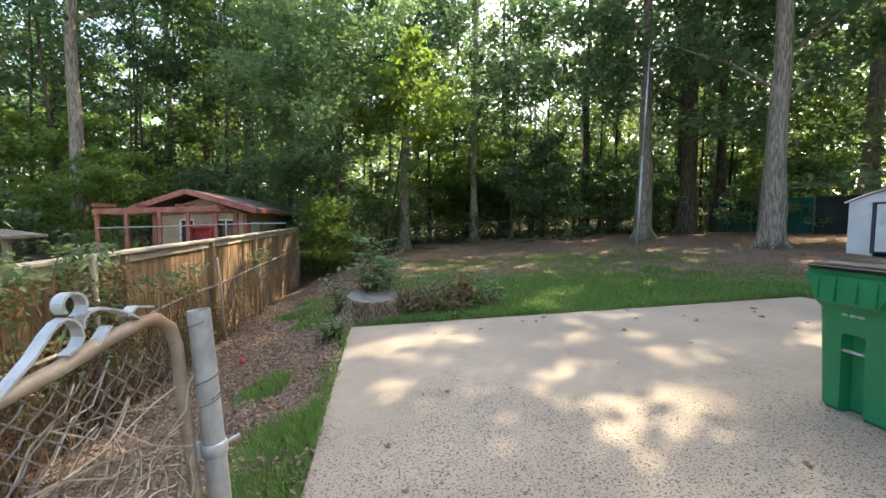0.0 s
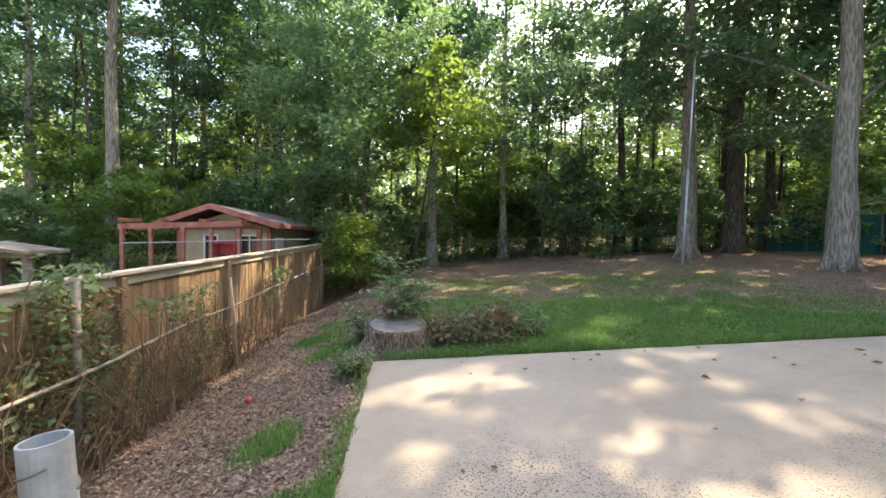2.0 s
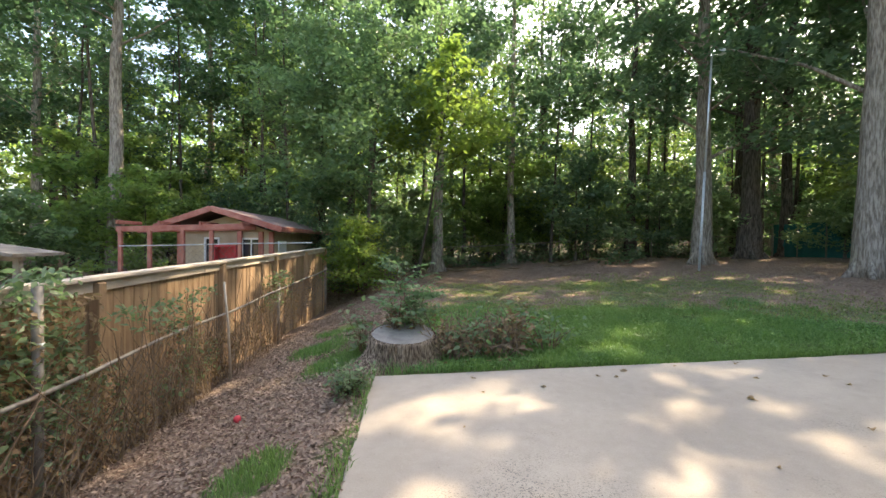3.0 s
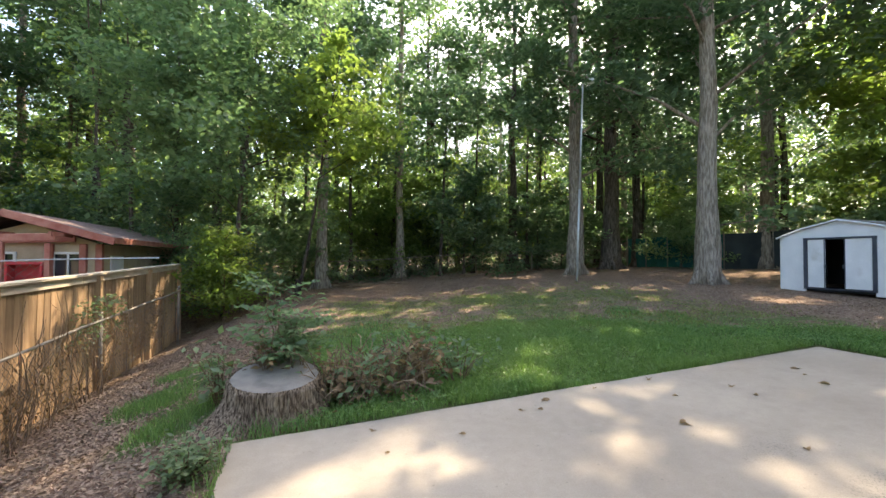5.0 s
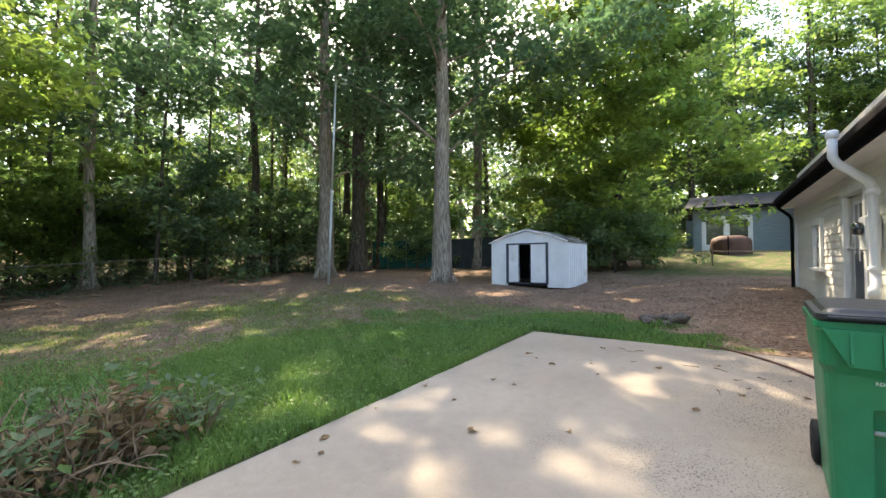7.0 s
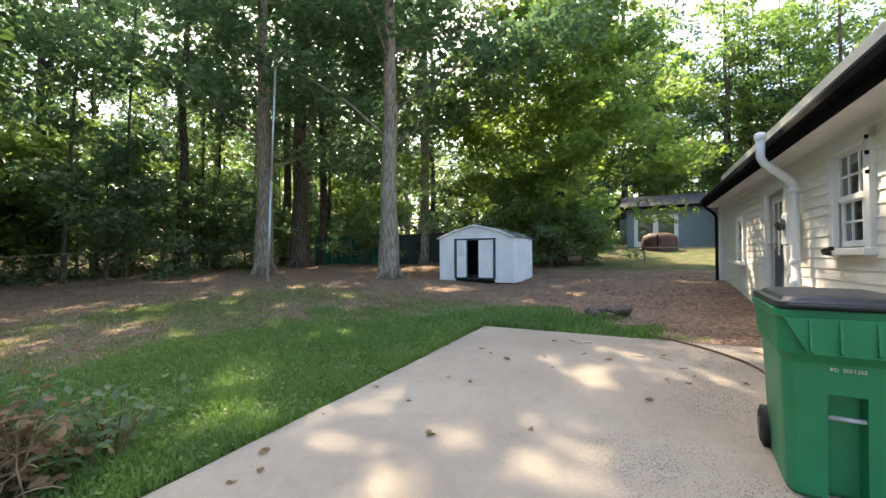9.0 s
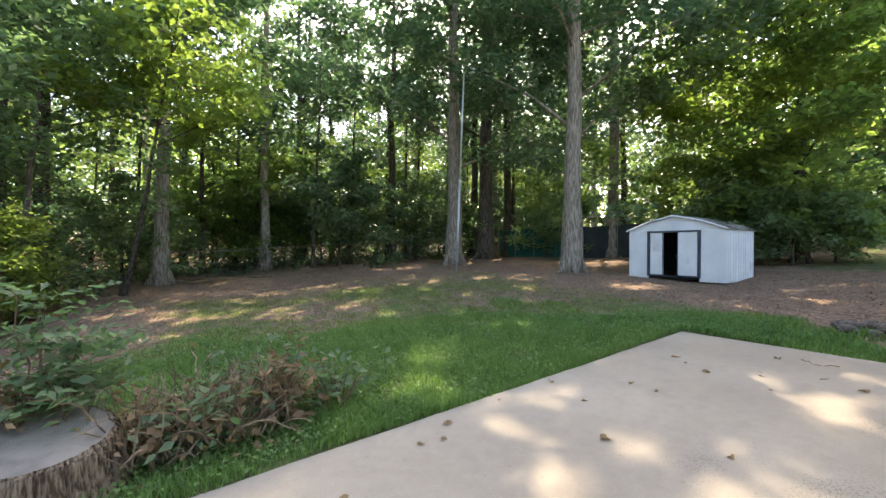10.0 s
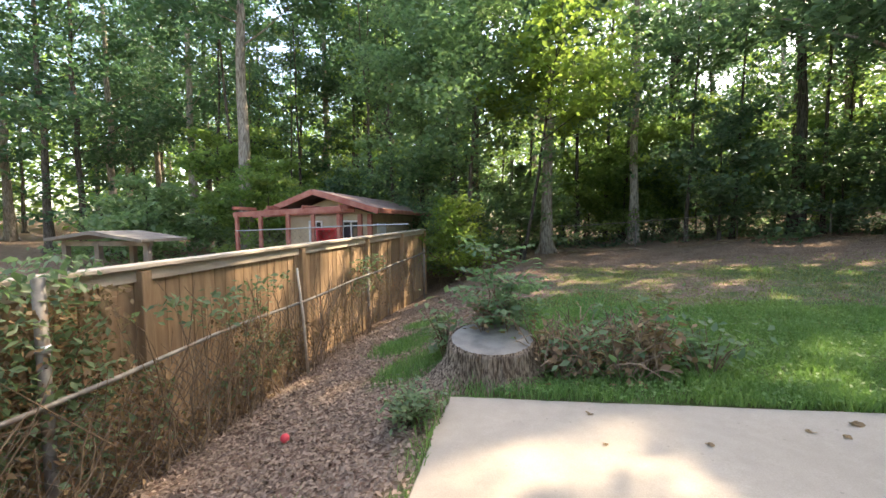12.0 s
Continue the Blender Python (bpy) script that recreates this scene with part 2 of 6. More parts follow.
BARK_GREY = bark_material("bark_grey", (0.165, 0.135, 0.106), (0.410, 0.350, 0.285), 22, (0.20, 0.17, 0.14))
BARK_DARK = bark_material("bark_dark", (0.050, 0.040, 0.033), (0.150, 0.125, 0.105), 18, (0.07, 0.065, 0.05))
BARK_STUMP = bark_material("bark_stump", (0.060, 0.038, 0.025), (0.480, 0.360, 0.250), 62, (0.27, 0.185, 0.120))

CONCRETE = Mat("concrete", 0.88, 0, 0.25)
k = CONCRETE
tone = k.mix(k.ramp(k.noise(0.8, 6), (0.3, 0.0), (0.7, 1.0)), (0.315, 0.264, 0.208), (0.420, 0.356, 0.280))
tone = k.mix(k.ramp(k.noise(3.2, 5), (0.52, 0.0), (0.75, 0.5)), tone, (0.26, 0.22, 0.18))
sep = k.t.nodes.new("ShaderNodeSeparateXYZ")
k.link(k.co, sep.inputs[0])
worn = k.math("ADD", k.math("MULTIPLY", sep.outputs["Y"], -0.42), k.math("MULTIPLY", k.noise(0.9, 4), 2.1))
worn = k.ramp(k.math("ADD", worn, 0.95), (0.30, 0.0), (0.75, 1.0))
pebble = k.ramp(k.noise(78, 3, rough=0.7), (0.545, 0.0), (0.60, 1.0))
spot = k.math("MULTIPLY", pebble, worn)
sparse = k.math("MULTIPLY", k.ramp(k.cells(34, out="Color"), (0.10, 1.0), (0.13, 0.0)), k.ramp(k.cells(34), (0.2, 0.7), (0.32, 0.0)))
spot = k.math("MAXIMUM", spot, k.math("MULTIPLY", sparse, 0.4))
tone = k.mix(spot, tone, (0.075, 0.07, 0.068))
tone = k.mix(0.85, tone, k.mix(k.noise(140, 3), [0.72] * 3, [1.28] * 3), "MULTIPLY")
tone = k.mix(0.7, tone, k.mix(k.noise(11, 6, rough=0.65), [0.8] * 3, [1.2] * 3), "MULTIPLY")
k.colour(tone).bump(k.noise(120, 4), 0.35, 0.003).bump(spot, 0.4, 0.003)
CONCRETE = CONCRETE.m

GROUND = Mat("ground", 0.95, 0, 0.1)
k = GROUND
att = k.t.nodes.new("ShaderNodeAttribute")
att.attribute_name = "grass"
soil = k.mix(k.ramp(k.noise(1.6, 6), (0.3, 0.0), (0.7, 1.0)), (0.120, 0.072, 0.050), (0.235, 0.150, 0.104))
soil = k.mix(k.ramp(k.cells(26, out="Color"), (0.45, 0.0), (0.75, 0.75)), soil, (0.34, 0.255, 0.19))
soil = k.mix(k.ramp(k.noise(26, 5), (0.55, 0.0), (0.68, 0.8)), soil, (0.06, 0.038, 0.028))
turf = k.mix(k.ramp(k.noise(5, 6), (0.3, 0.0), (0.7, 1.0)), (0.075, 0.105, 0.035), (0.135, 0.175, 0.062))
turf = k.mix(k.ramp(k.noise(45, 4), (0.4, 0.0), (0.7, 0.7)), turf, (0.085, 0.075, 0.045))
edge = k.ramp(k.math("ADD", att.outputs["Fac"], k.math("MULTIPLY", k.math("SUBTRACT", k.noise(2.6, 6), 0.5), 1.1)), (0.38, 0.0), (0.62, 1.0))
k.colour(k.mix(edge, soil, turf)).bump(k.noise(30, 6), 0.8, 0.03)
GROUND = GROUND.m

WOOD_FENCE = surface("weathered_pine", (0.29, 0.172, 0.090), (0.47, 0.315, 0.178), 2.2, 0.85, 0.6, 0.005, 26, (9, 9, 1), stain=(0.19, 0.120, 0.070), stain_at=0.52, vary=0.22)
WOOD_CAP = surface("grey_pine", (0.40, 0.32, 0.24), (0.58, 0.49, 0.38), 2.5, 0.85, 0.5, 0.004, 28, (6, 1, 6), vary=0.15)
GALV = surface("galvanised_steel", (0.42, 0.44, 0.45), (0.62, 0.64, 0.64), 14, 0.5, 0.2, 0.002, 90, metal=0.6, stain=(0.30, 0.22, 0.15), stain_at=0.66)
GALV_OLD = surface("old_galvanised_steel", (0.15, 0.132, 0.112), (0.30, 0.27, 0.235), 12, 0.65, 0.3, 0.002, 90, metal=0.35, stain=(0.22, 0.12, 0.06), stain_at=0.55)
RUST = surface("rusty_pipe", (0.30, 0.22, 0.15), (0.55, 0.47, 0.38), 7, 0.7, 0.4, 0.003, 80, metal=0.3, stain=(0.26, 0.12, 0.05), stain_at=0.5)
SILVER = surface("silver_paint", (0.42, 0.43, 0.43), (0.62, 0.63, 0.63), 16, 0.45, 0.2, 0.002, 80, metal=0.3)
BIN_GREEN = surface("green_plastic", (0.006, 0.185, 0.076), (0.010, 0.235, 0.098), 5, 0.42, 0.25, 0.0015, 160, spec=0.45, stain=(0.030, 0.155, 0.080), stain_at=0.66)
BIN_BLACK = surface("dark_grey_plastic", (0.010, 0.011, 0.014), (0.020, 0.022, 0.027), 6, 0.36, 0.25, 0.0015, 150, spec=0.45)
RUBBER = surface("black_rubber", (0.015, 0.015, 0.016), (0.030, 0.030, 0.030), 10, 0.75, 0.3, 0.002, 90)
WHITE_PAINT = surface("white_paint", (0.68, 0.69, 0.68), (0.80, 0.80, 0.78), 4, 0.5, 0.15, 0.002, 70, spec=0.4)
SIDING = surface("cream_vinyl_siding", (0.73, 0.70, 0.645), (0.82, 0.795, 0.74), 1.2, 0.55, 0.2, 0.002, 50, (1, 6, 6), stain=(0.50, 0.47, 0.42), stain_at=0.64, vary=0.03)
WOOD_GREY = surface("grey_weathered_timber", (0.15, 0.13, 0.11), (0.27, 0.24, 0.205), 4, 0.9, 0.5, 0.004, 30)
SHED_WHITE = surface("white_painted_sheet_steel", (0.70, 0.72, 0.74), (0.83, 0.84, 0.85), 2.0, 0.45, 0.15, 0.002, 60, spec=0.4, stain=(0.45, 0.42, 0.38), stain_at=0.66)
SHED_DARK = surface("dark_grey_painted_steel", (0.045, 0.055, 0.075), (0.075, 0.085, 0.105), 5, 0.5, 0.15, 0.002, 60)
SHED_ROOF = surface("weathered_shed_roof", (0.22, 0.21, 0.19), (0.42, 0.41, 0.38), 3, 0.75, 0.3, 0.003, 50, stain=(0.07, 0.055, 0.042), stain_at=0.38)
FASCIA = surface("black_fascia", (0.006, 0.006, 0.007), (0.013, 0.013, 0.015), 5, 0.9, 0.2, 0.002, 60, spec=0.05)
SHINGLE_DARK = surface("blue_black_shingle", (0.018, 0.020, 0.026), (0.042, 0.045, 0.055), 8, 0.95, 0.6, 0.006, 50)
SHINGLE_RED = surface("faded_red_shingle", (0.20, 0.12, 0.10), (0.34, 0.24, 0.21), 5, 0.9, 0.6, 0.006, 40, stain=(0.16, 0.12, 0.11))
RED_TRIM = surface("red_painted_trim", (0.32, 0.095, 0.068), (0.46, 0.20, 0.15), 5, 0.7, 0.3, 0.003, 40)
RED_BRIGHT = surface("bright_red_paint", (0.55, 0.045, 0.055), (0.68, 0.075, 0.085), 5, 0.5, 0.2, 0.002, 60)
TAN_WALL = surface("tan_plaster", (0.42, 0.33, 0.22), (0.54, 0.44, 0.31), 3, 0.85, 0.3, 0.003, 40)
BLUE_WALL = surface("blue_grey_siding", (0.165, 0.215, 0.245), (0.235, 0.29, 0.32), 2, 0.7, 0.2, 0.003, 40, (1, 1, 8))
GREEN_SCREEN = surface("green_screen_cloth", (0.010, 0.085, 0.075), (0.020, 0.130, 0.110), 1.2, 0.8, 0.4, 0.01, 30)
DARK_SCREEN = surface("black_screen_cloth", (0.020, 0.026, 0.028), (0.040, 0.050, 0.050), 1.5, 0.85, 0.4, 0.01, 30)
BROWN_COVER = surface("brown_cover", (0.07, 0.036, 0.03), (0.12, 0.062, 0.05), 3, 0.7, 0.4, 0.01, 30)
# near-black colour; inside the shed it paints in the shade
DARK_INSIDE = surface("dark_interior", (0.02, 0.022, 0.026), (0.035, 0.038, 0.042), 3, 0.9, 0.1, 0.002, 30)
HOSE_RED = surface("brick_red_hose", (0.12, 0.05, 0.040), (0.21, 0.105, 0.082), 12, 0.6, 0.2, 0.002, 90)
STONE = surface("grey_brown_stone", (0.075, 0.058, 0.048), (0.21, 0.175, 0.15), 14, 0.95, 0.9, 0.02, 40)
CUT_WOOD = Mat("cut_wood", 0.9, 0, 0.15)
k = CUT_WOOD
ring = k.n("ShaderNodeTexWave", Scale=22.0, Distortion=2.5, Detail=3.0)
ring.wave_type, ring.rings_direction = "RINGS", "Z"
k.link(k.at(), ring.inputs["Vector"])
c = k.mix(ring.outputs["Fac"], (0.25, 0.215, 0.180), (0.295, 0.26, 0.222))
c = k.mix(k.ramp(k.noise(6, 5), (0.45, 0.0), (0.7, 0.8)), c, (0.15, 0.13, 0.115))
k.colour(c).bump(ring.outputs["Fac"], 0.1, 0.002).bump(k.noise(40, 5), 0.4, 0.004)
CUT_WOOD = CUT_WOOD.m
GLASS = Mat("window_glass", 0.04, 0, 0.6)
GLASS.colour((0.035, 0.042, 0.05))
GLASS.b.inputs["Coat Weight"].default_value = 0.6
GLASS = GLASS.m

# ---- ground ----
rng = np.random.default_rng(7)


def lawn(x, y):
    """How grassy the ground is, 0 to 1."""
    x, y = np.asarray(x, float), np.asarray(y, float)
    far = 9.6 - 0.30 * np.clip(x - 5, 0, 4) ** 1.25 - 0.8 * np.clip(1.8 - x, 0, 2)
    g = sstep(2.0, -2.2, y - far + 1.0 * np.sin(x * 1.7 + 0.5 * y) * np.sin(y * 1.3 - x * 0.6) + 0.5 * np.sin(x * 4.1 - y) * np.sin(y * 3.3)) * sstep(0.0, 0.9, x) * sstep(10.5, 8.0, x)
    g = np.maximum(g, (0.53 + 0.15 * np.sin(x * 1.1 + 0.6 * y) * np.sin(y * 0.9 - 0.5 * x)) * sstep(0.5, 2.5, x) * sstep(17.0, 12.0, y) * sstep(12.5, 8.0, x))
    for cx, cy, r in ((-0.09, 4.4, 0.34), (0.27, 3.25, 0.36), (0.05, 6.7, 0.5), (-0.35, 7.8, 0.6), (-0.3, 9.0, 0.5), (0.25, 2.55, 0.40)):
        g = np.maximum(g, 0.95 * sstep(1.3, 0.4, np.hypot(x - cx, (y - cy) * 0.8) / r))
    g = g * (1 - sstep(7.0, 7.4, x) * (1 - sstep(2.5, 4.6, y + 0.45 * np.sin(x * 4.3) + 0.3 * np.sin(x * 9.1 + y * 3)) * sstep(10.4, 8.6, x - 0.9 * np.clip(y - 4.5, 0, 9) + 0.5 * np.sin(y * 3.1) + 0.35 * np.sin(y * 7.3 + x * 2.0))))
    g = np.maximum(g, 0.58 * sstep(16, 19, x) * sstep(9, 6, y))
    g = np.maximum(g, 0.45 * sstep(-2.2, -3.2, x) * sstep(14, 11, y))
    return g


def axis_points(lo, hi, step, far=420.0):
    a = np.arange(lo, hi + 1e-6, step)
    out = [hi]
    s = step
    while out[-1] < far:
        s *= 1.45
        out.append(out[-1] + s)
    out = np.array(out[1:])
    return np.concatenate([(lo - (out - hi))[::-1], a, out])


gx, gy = axis_points(-6, 20, 0.16), axis_points(-3, 24, 0.16)
XX, YY = np.meshgrid(gx, gy, indexing="ij")
ZZ = height(XX, YY) + rng.normal(size=XX.shape) * 0.006
inside = (XX > SLAB[0] + 0.05) & (XX < SLAB[1] - 0.05) & (YY < SLAB[3] - 0.05) & (YY > SLAB[2])
ZZ = np.where(inside, SLOPE * XX - 0.12, ZZ)
near_edge = (~inside) & (XX > SLAB[0] - 0.25) & (XX < SLAB[1] + 0.25) & (YY < SLAB[3] + 0.3)
ZZ = np.where(near_edge, np.minimum(ZZ, SLOPE * XX - 0.03), ZZ)
nx, ny = len(gx), len(gy)
idx = np.arange(nx * ny).reshape(nx, ny)
quads = np.stack([idx[:-1, :-1], idx[1:, :-1], idx[1:, 1:], idx[:-1, 1:]], axis=-1).reshape(-1, 4)
ground_me = cloud_mesh("ground", np.stack([XX, YY, ZZ], axis=-1).reshape(-1, 3), quads, True)
attr = ground_me.attributes.new("grass", "FLOAT", "POINT")
attr.data.foreach_set("value", lawn(XX, YY).astype(np.float32).ravel())
ground = tagged(part("ground", None, GROUND, me=ground_me), "brown leaf-strewn backyard soil with patchy green lawn", "ground", kind="structure")

# the concrete patio, with a slightly broken edge
g = Geo()
x0, x1, y0, y1 = SLAB
outline = []
for (ax0, ay0), (ax1, ay1) in (((x0, y0), (x1, y0)), ((x1, y0), (x1, y1)), ((x1, y1), (x0, y1)), ((x0, y1), (x0, y0))):
    n = max(2, int(math.hypot(ax1 - ax0, ay1 - ay0) / 0.12))
    for i in range(n):
        px, py = ax0 + (ax1 - ax0) * i / n, ay0 + (ay1 - ay0) * i / n
        wob = 0.012 * noise.noise((px * 3, py * 3, 0.3)) + 0.008 * noise.noise((px * 11, py * 11, 2.3))
        outline.append((px + (wob if abs(ax1 - ax0) < 1 else 0), py + (wob if abs(ay1 - ay0) < 1 else 0)))
n = len(outline)
cx, cy = (x0 + x1) / 2, (y0 + y1) / 2
rings = [(1.0, -0.14), (1.0, -0.012), (0.997, 0.0)]
verts = [(cx + (px - cx) * s, cy + (py - cy) * s, SLOPE * px + dz) for s, dz in rings for px, py in outline]
faces = [(r * n + i, r * n + (i + 1) % n, (r + 1) * n + (i + 1) % n, (r + 1) * n + i) for r in range(2) for i in range(n)] + [tuple(2 * n + i for i in range(n))]
g.add(verts, faces)
tagged(part("patio", g, CONCRETE), "weathered beige concrete patio slab with exposed pebbles", "patio", kind="structure")

# ---- trees ----
# gaps in the canopy, by the places that the sun reaches: x, y, radius
GAPS = [(1.33, 5.0, 0.74), (1.75, 4.95, 0.4), (2.85, 4.5, 0.3), (3.98, 3.92, 0.36), (3.75, 4.5, 0.26), (3.55, 4.1, 0.2), (2.83, 2.98, 0.36), (3.1, 3.2, 0.2), (2.49, 3.88, 0.24), (1.08, 3.77, 0.22),
        (5.25, 5.52, 0.26), (5.22, 4.0, 0.38), (4.05, 5.45, 0.3), (3.35, 5.2, 0.28), (3.1, 4.75, 0.26), (5.5, 4.48, 0.2),
        (2.05, 12.2, 0.9), (3.5, 11.3, 0.8), (5.8, 13.0, 0.9), (2.9, 15.7, 1.1), (4.8, 9.7, 0.55), (5.9, 9.3, 0.45), (9.5, 11.7, 0.8), (3.3, 6.15, 0.5), (2.5, 6.1, 0.3),
        (-1.4, 9.6, 0.55), (-1.2, 10.8, 0.5), (0.0, 3.2, 0.35), (7.2, 10.6, 0.5), (8.0, 13.5, 0.6), (11.0, 8.4, 0.6), (11.3, 5.0, 0.5), (6.9, 2.0, 0.5), (5.0, 1.9, 0.5), (12.5, 2.4, 0.4), (-3.6, 13.0, 0.7), (-0.3, 6.6, 0.3), (-2.0, 8.5, 0.55), (-2.1, 9.8, 0.62), (-2.0, 11.0, 0.72), (-2.1, 7.2, 0.25), (-1.9, 4.0, 0.3), (-1.7, 14.4, 1.7), (-2.1, 2.9, 0.35), (-0.75, 5.4, 0.3), (-1.0, 7.2, 0.28), (-5.2, 12.5, 0.8), (-1.4, 11.5, 1.3), (-4.6, 10.6, 1.5), (-0.9, 4.4, 0.35), (17.4, 2.8, 3.0), (14.7, 1.7, 3.4), (4.4, 0.7, 0.6), (5.1, 0.4, 0.45), (10.2, 1.2, 0.5),
        (1.2, 13.4, 0.6), (4.3, 14.5, 0.7), (6.9, 12.0, 0.6), (1.6, 10.4, 0.5), (4.2, 12.4, 0.5), (7.6, 8.9, 0.4), (3.9, 7.0, 0.5), (5.6, 7.4, 0.4), (2.2, 7.6, 0.4),
        (2.7, 11.9, 0.8), (5.0, 11.1, 0.7), (6.5, 10.4, 0.6), (7.6, 12.7, 0.8), (3.2, 13.7, 0.8), (5.4, 14.4, 0.7), (8.8, 9.9, 0.6)]
# and the many small openings over the woods
openings = np.random.default_rng(19)
GAPS += [(openings.uniform(-16, 32), openings.uniform(17.5, 31), openings.uniform(0.8, 1.9)) for _ in range(110)]


def open_to_sun(p, own=None):
    """Which of the points p stand in the way of a sunlit gap, but for the tree's own."""
    t = (p[:, 2] - SLOPE * 3) / SUN_DIR.z
    qx, qy = p[:, 0] - SUN_DIR.x * t, p[:, 1] - SUN_DIR.y * t
    hit = np.zeros(len(p), bool)
    for x, y, r in GAPS:
        if (x, y) == own:
            continue
        a = np.arctan2(qy - y, qx - x)
        rr = (0.70 * r + 0.06) * (1 + 0.34 * np.sin(2 * a + x * 5) + 0.26 * np.sin(5 * a + y * 7) + 0.20 * np.sin(9 * a + x * 11))
        hit |= (qx - x) ** 2 + (qy - y) ** 2 < rr ** 2
    stray = np.sin(p[:, 0] * 127.1 + p[:, 1] * 311.7 + p[:, 2] * 74.7) * 43758.5453
    return hit & (stray - np.floor(stray) > 0.11)


def branch_points(rng, a, b, sag=0.0, n=5, jitter=0.06):
    a, b = Vector(a), Vector(b)
    ln = (b - a).length
    pts = []
    for i in range(n):
        t = i / (n - 1)
        p = a.lerp(b, t) + Vector(rng.normal(size=3) * jitter * ln * t * (1.2 - t))
        p.z += sag * math.sin(t * math.pi) * ln
        pts.append(p)
    return pts


def tree_parts(seed, high, dia, crown_from, spread, leaves, leaf, limbs=16, lean=(0, 0), flare=1.6, fork=False, low=0):
    """The trunk with its limbs, and the leaf places, of one broad-leaved tree about its foot."""
    rng = np.random.default_rng(seed)
    g = Geo()
    r0 = dia / 2
    steps = 14
    spine = []
    for i in range(steps):
        t = i / (steps - 1)
        z = high * 0.94 * t ** 1.15
        spine.append(Vector((lean[0] * t + rng.normal() * 0.004 * high * t * (1 - t) * 2, lean[1] * t + rng.normal() * 0.004 * high * t * (1 - t) * 2, z - (0.25 if i == 0 else 0))))
    radii = [r0 * ((flare if i == 0 else 1 + (flare - 1) * 0.42 if i == 1 else 1.0) * (1 - 0.86 * (i / (steps - 1)) ** 1.1)) for i in range(steps)]
    low_spine = [spine[0], spine[0].lerp(spine[1], 0.55), *spine[1:]]
    low_radii = [radii[0], r0 * (1 + (flare - 1) * 0.35), *radii[1:]]
    tube(g, low_spine, low_radii, 12)
    for i in range(5):                                     # root flare
        a = i * 1.257 + rng.uniform(0, 0.8)
        d = Vector((math.cos(a), math.sin(a), 0))
        tube(g, [Vector((0, 0, 0.55)) + d * r0 * 0.72, Vector((0, 0, 0.18)) + d * r0 * 1.15, Vector((0, 0, -0.12)) + d * r0 * 2.0], [r0 * 0.30, r0 * 0.36, r0 * 0.22], 7)
    places = []
    weights = []
    for i in range(limbs):
        t = (i + rng.uniform(0, 0.9)) / limbs
        z = crown_from + (high * 0.93 - crown_from) * t
        j = min(steps - 2, next((q for q in range(steps - 1) if spine[q + 1].z >= z), steps - 2))
        f = (z - spine[j].z) / max(0.01, spine[j + 1].z - spine[j].z)
        start = spine[j].lerp(spine[j + 1], f)
        a = i * 2.4 + rng.uniform(-0.5, 0.5)
        reach = spread * (1.0 - 0.62 * t) * rng.uniform(0.7, 1.15)
        tip = start + Vector((math.cos(a) * reach, math.sin(a) * reach, reach * rng.uniform(0.3, 0.75)))
        pts = branch_points(rng, start, tip, 0.06)
        rr = max(0.014, radii[j] * 0.24)
        tube(g, pts, [rr * (1 - 0.85 * k / 4) for k in range(5)], 6)
        for k in range(3):
            q = pts[2 + k % 3]
            e = q + Vector(rng.normal(size=3)) * reach * 0.3
            tube(g, branch_points(rng, q, e, 0, 3), [rr * 0.3, rr * 0.2, rr * 0.08], 4)
            places += [(e, reach * 0.26 + 0.25), (q, reach * 0.22 + 0.2)]
        places += [(tip, reach * 0.3 + 0.3), (pts[1], reach * 0.16 + 0.2)]
    if fork:
        q = spine[6]
        tube(g, [q, q + Vector((0.5, 0.1, 2.0)), q + Vector((1.0, 0.2, high * 0.45))], [r0 * 0.55, r0 * 0.45, r0 * 0.1], 9)
        places += [(q + Vector((1.0, 0.2, high * (0.2 + 0.06 * i))), spread * 0.3) for i in range(4)]
    for i in range(low):                                   # low twigs on the stem
        a = rng.uniform(0, 6.28)
        z = rng.uniform(0.25, 1.0) * crown_from
        e = Vector((math.cos(a) * spread * 0.35, math.sin(a) * spread * 0.35, z + 0.3))
        tube(g, [Vector((0, 0, z)), e], [0.03, 0.01], 4)
        places.append((e, spread * 0.16 + 0.2))
    c = np.array([tuple(p) for p, r in places])
    r = np.array([r for p, r in places])
    pick = rng.choice(len(places), leaves, p=r ** 2 / np.sum(r ** 2))
    d = rng.normal(size=(leaves, 3))
    d /= np.linalg.norm(d, axis=1)[:, None]
    d *= rng.uniform(0.15, 1.0, leaves)[:, None] ** 0.6
    d[:, 2] *= 0.42
    centres = c[pick] + d * r[pick][:, None]
    return g, centres, rng


def plant_tree(name, label, x, y, high, dia, crown_from, spread, leaves, leaf, seed, bark, green, gaps=False, group="", own=None, **more):
    """A tree of its own at x, y."""
    g, centres, rng = tree_parts(seed, high, dia, crown_from, spread, leaves, leaf, **more)
    z = hz(x, y)
    if gaps:
        centres = centres[~open_to_sun(centres + np.array([x, y, z]), own)]
    top = thing(name, (x, y, z), 0, label, "tree", group)
    part("trunk", g, bark, top, smooth=True, fix=False)
    v, f = leaf_arrays(rng, centres, leaf, 0.35)
    part("crown", None, green, top, me=cloud_mesh("crown", v, f))
    return top


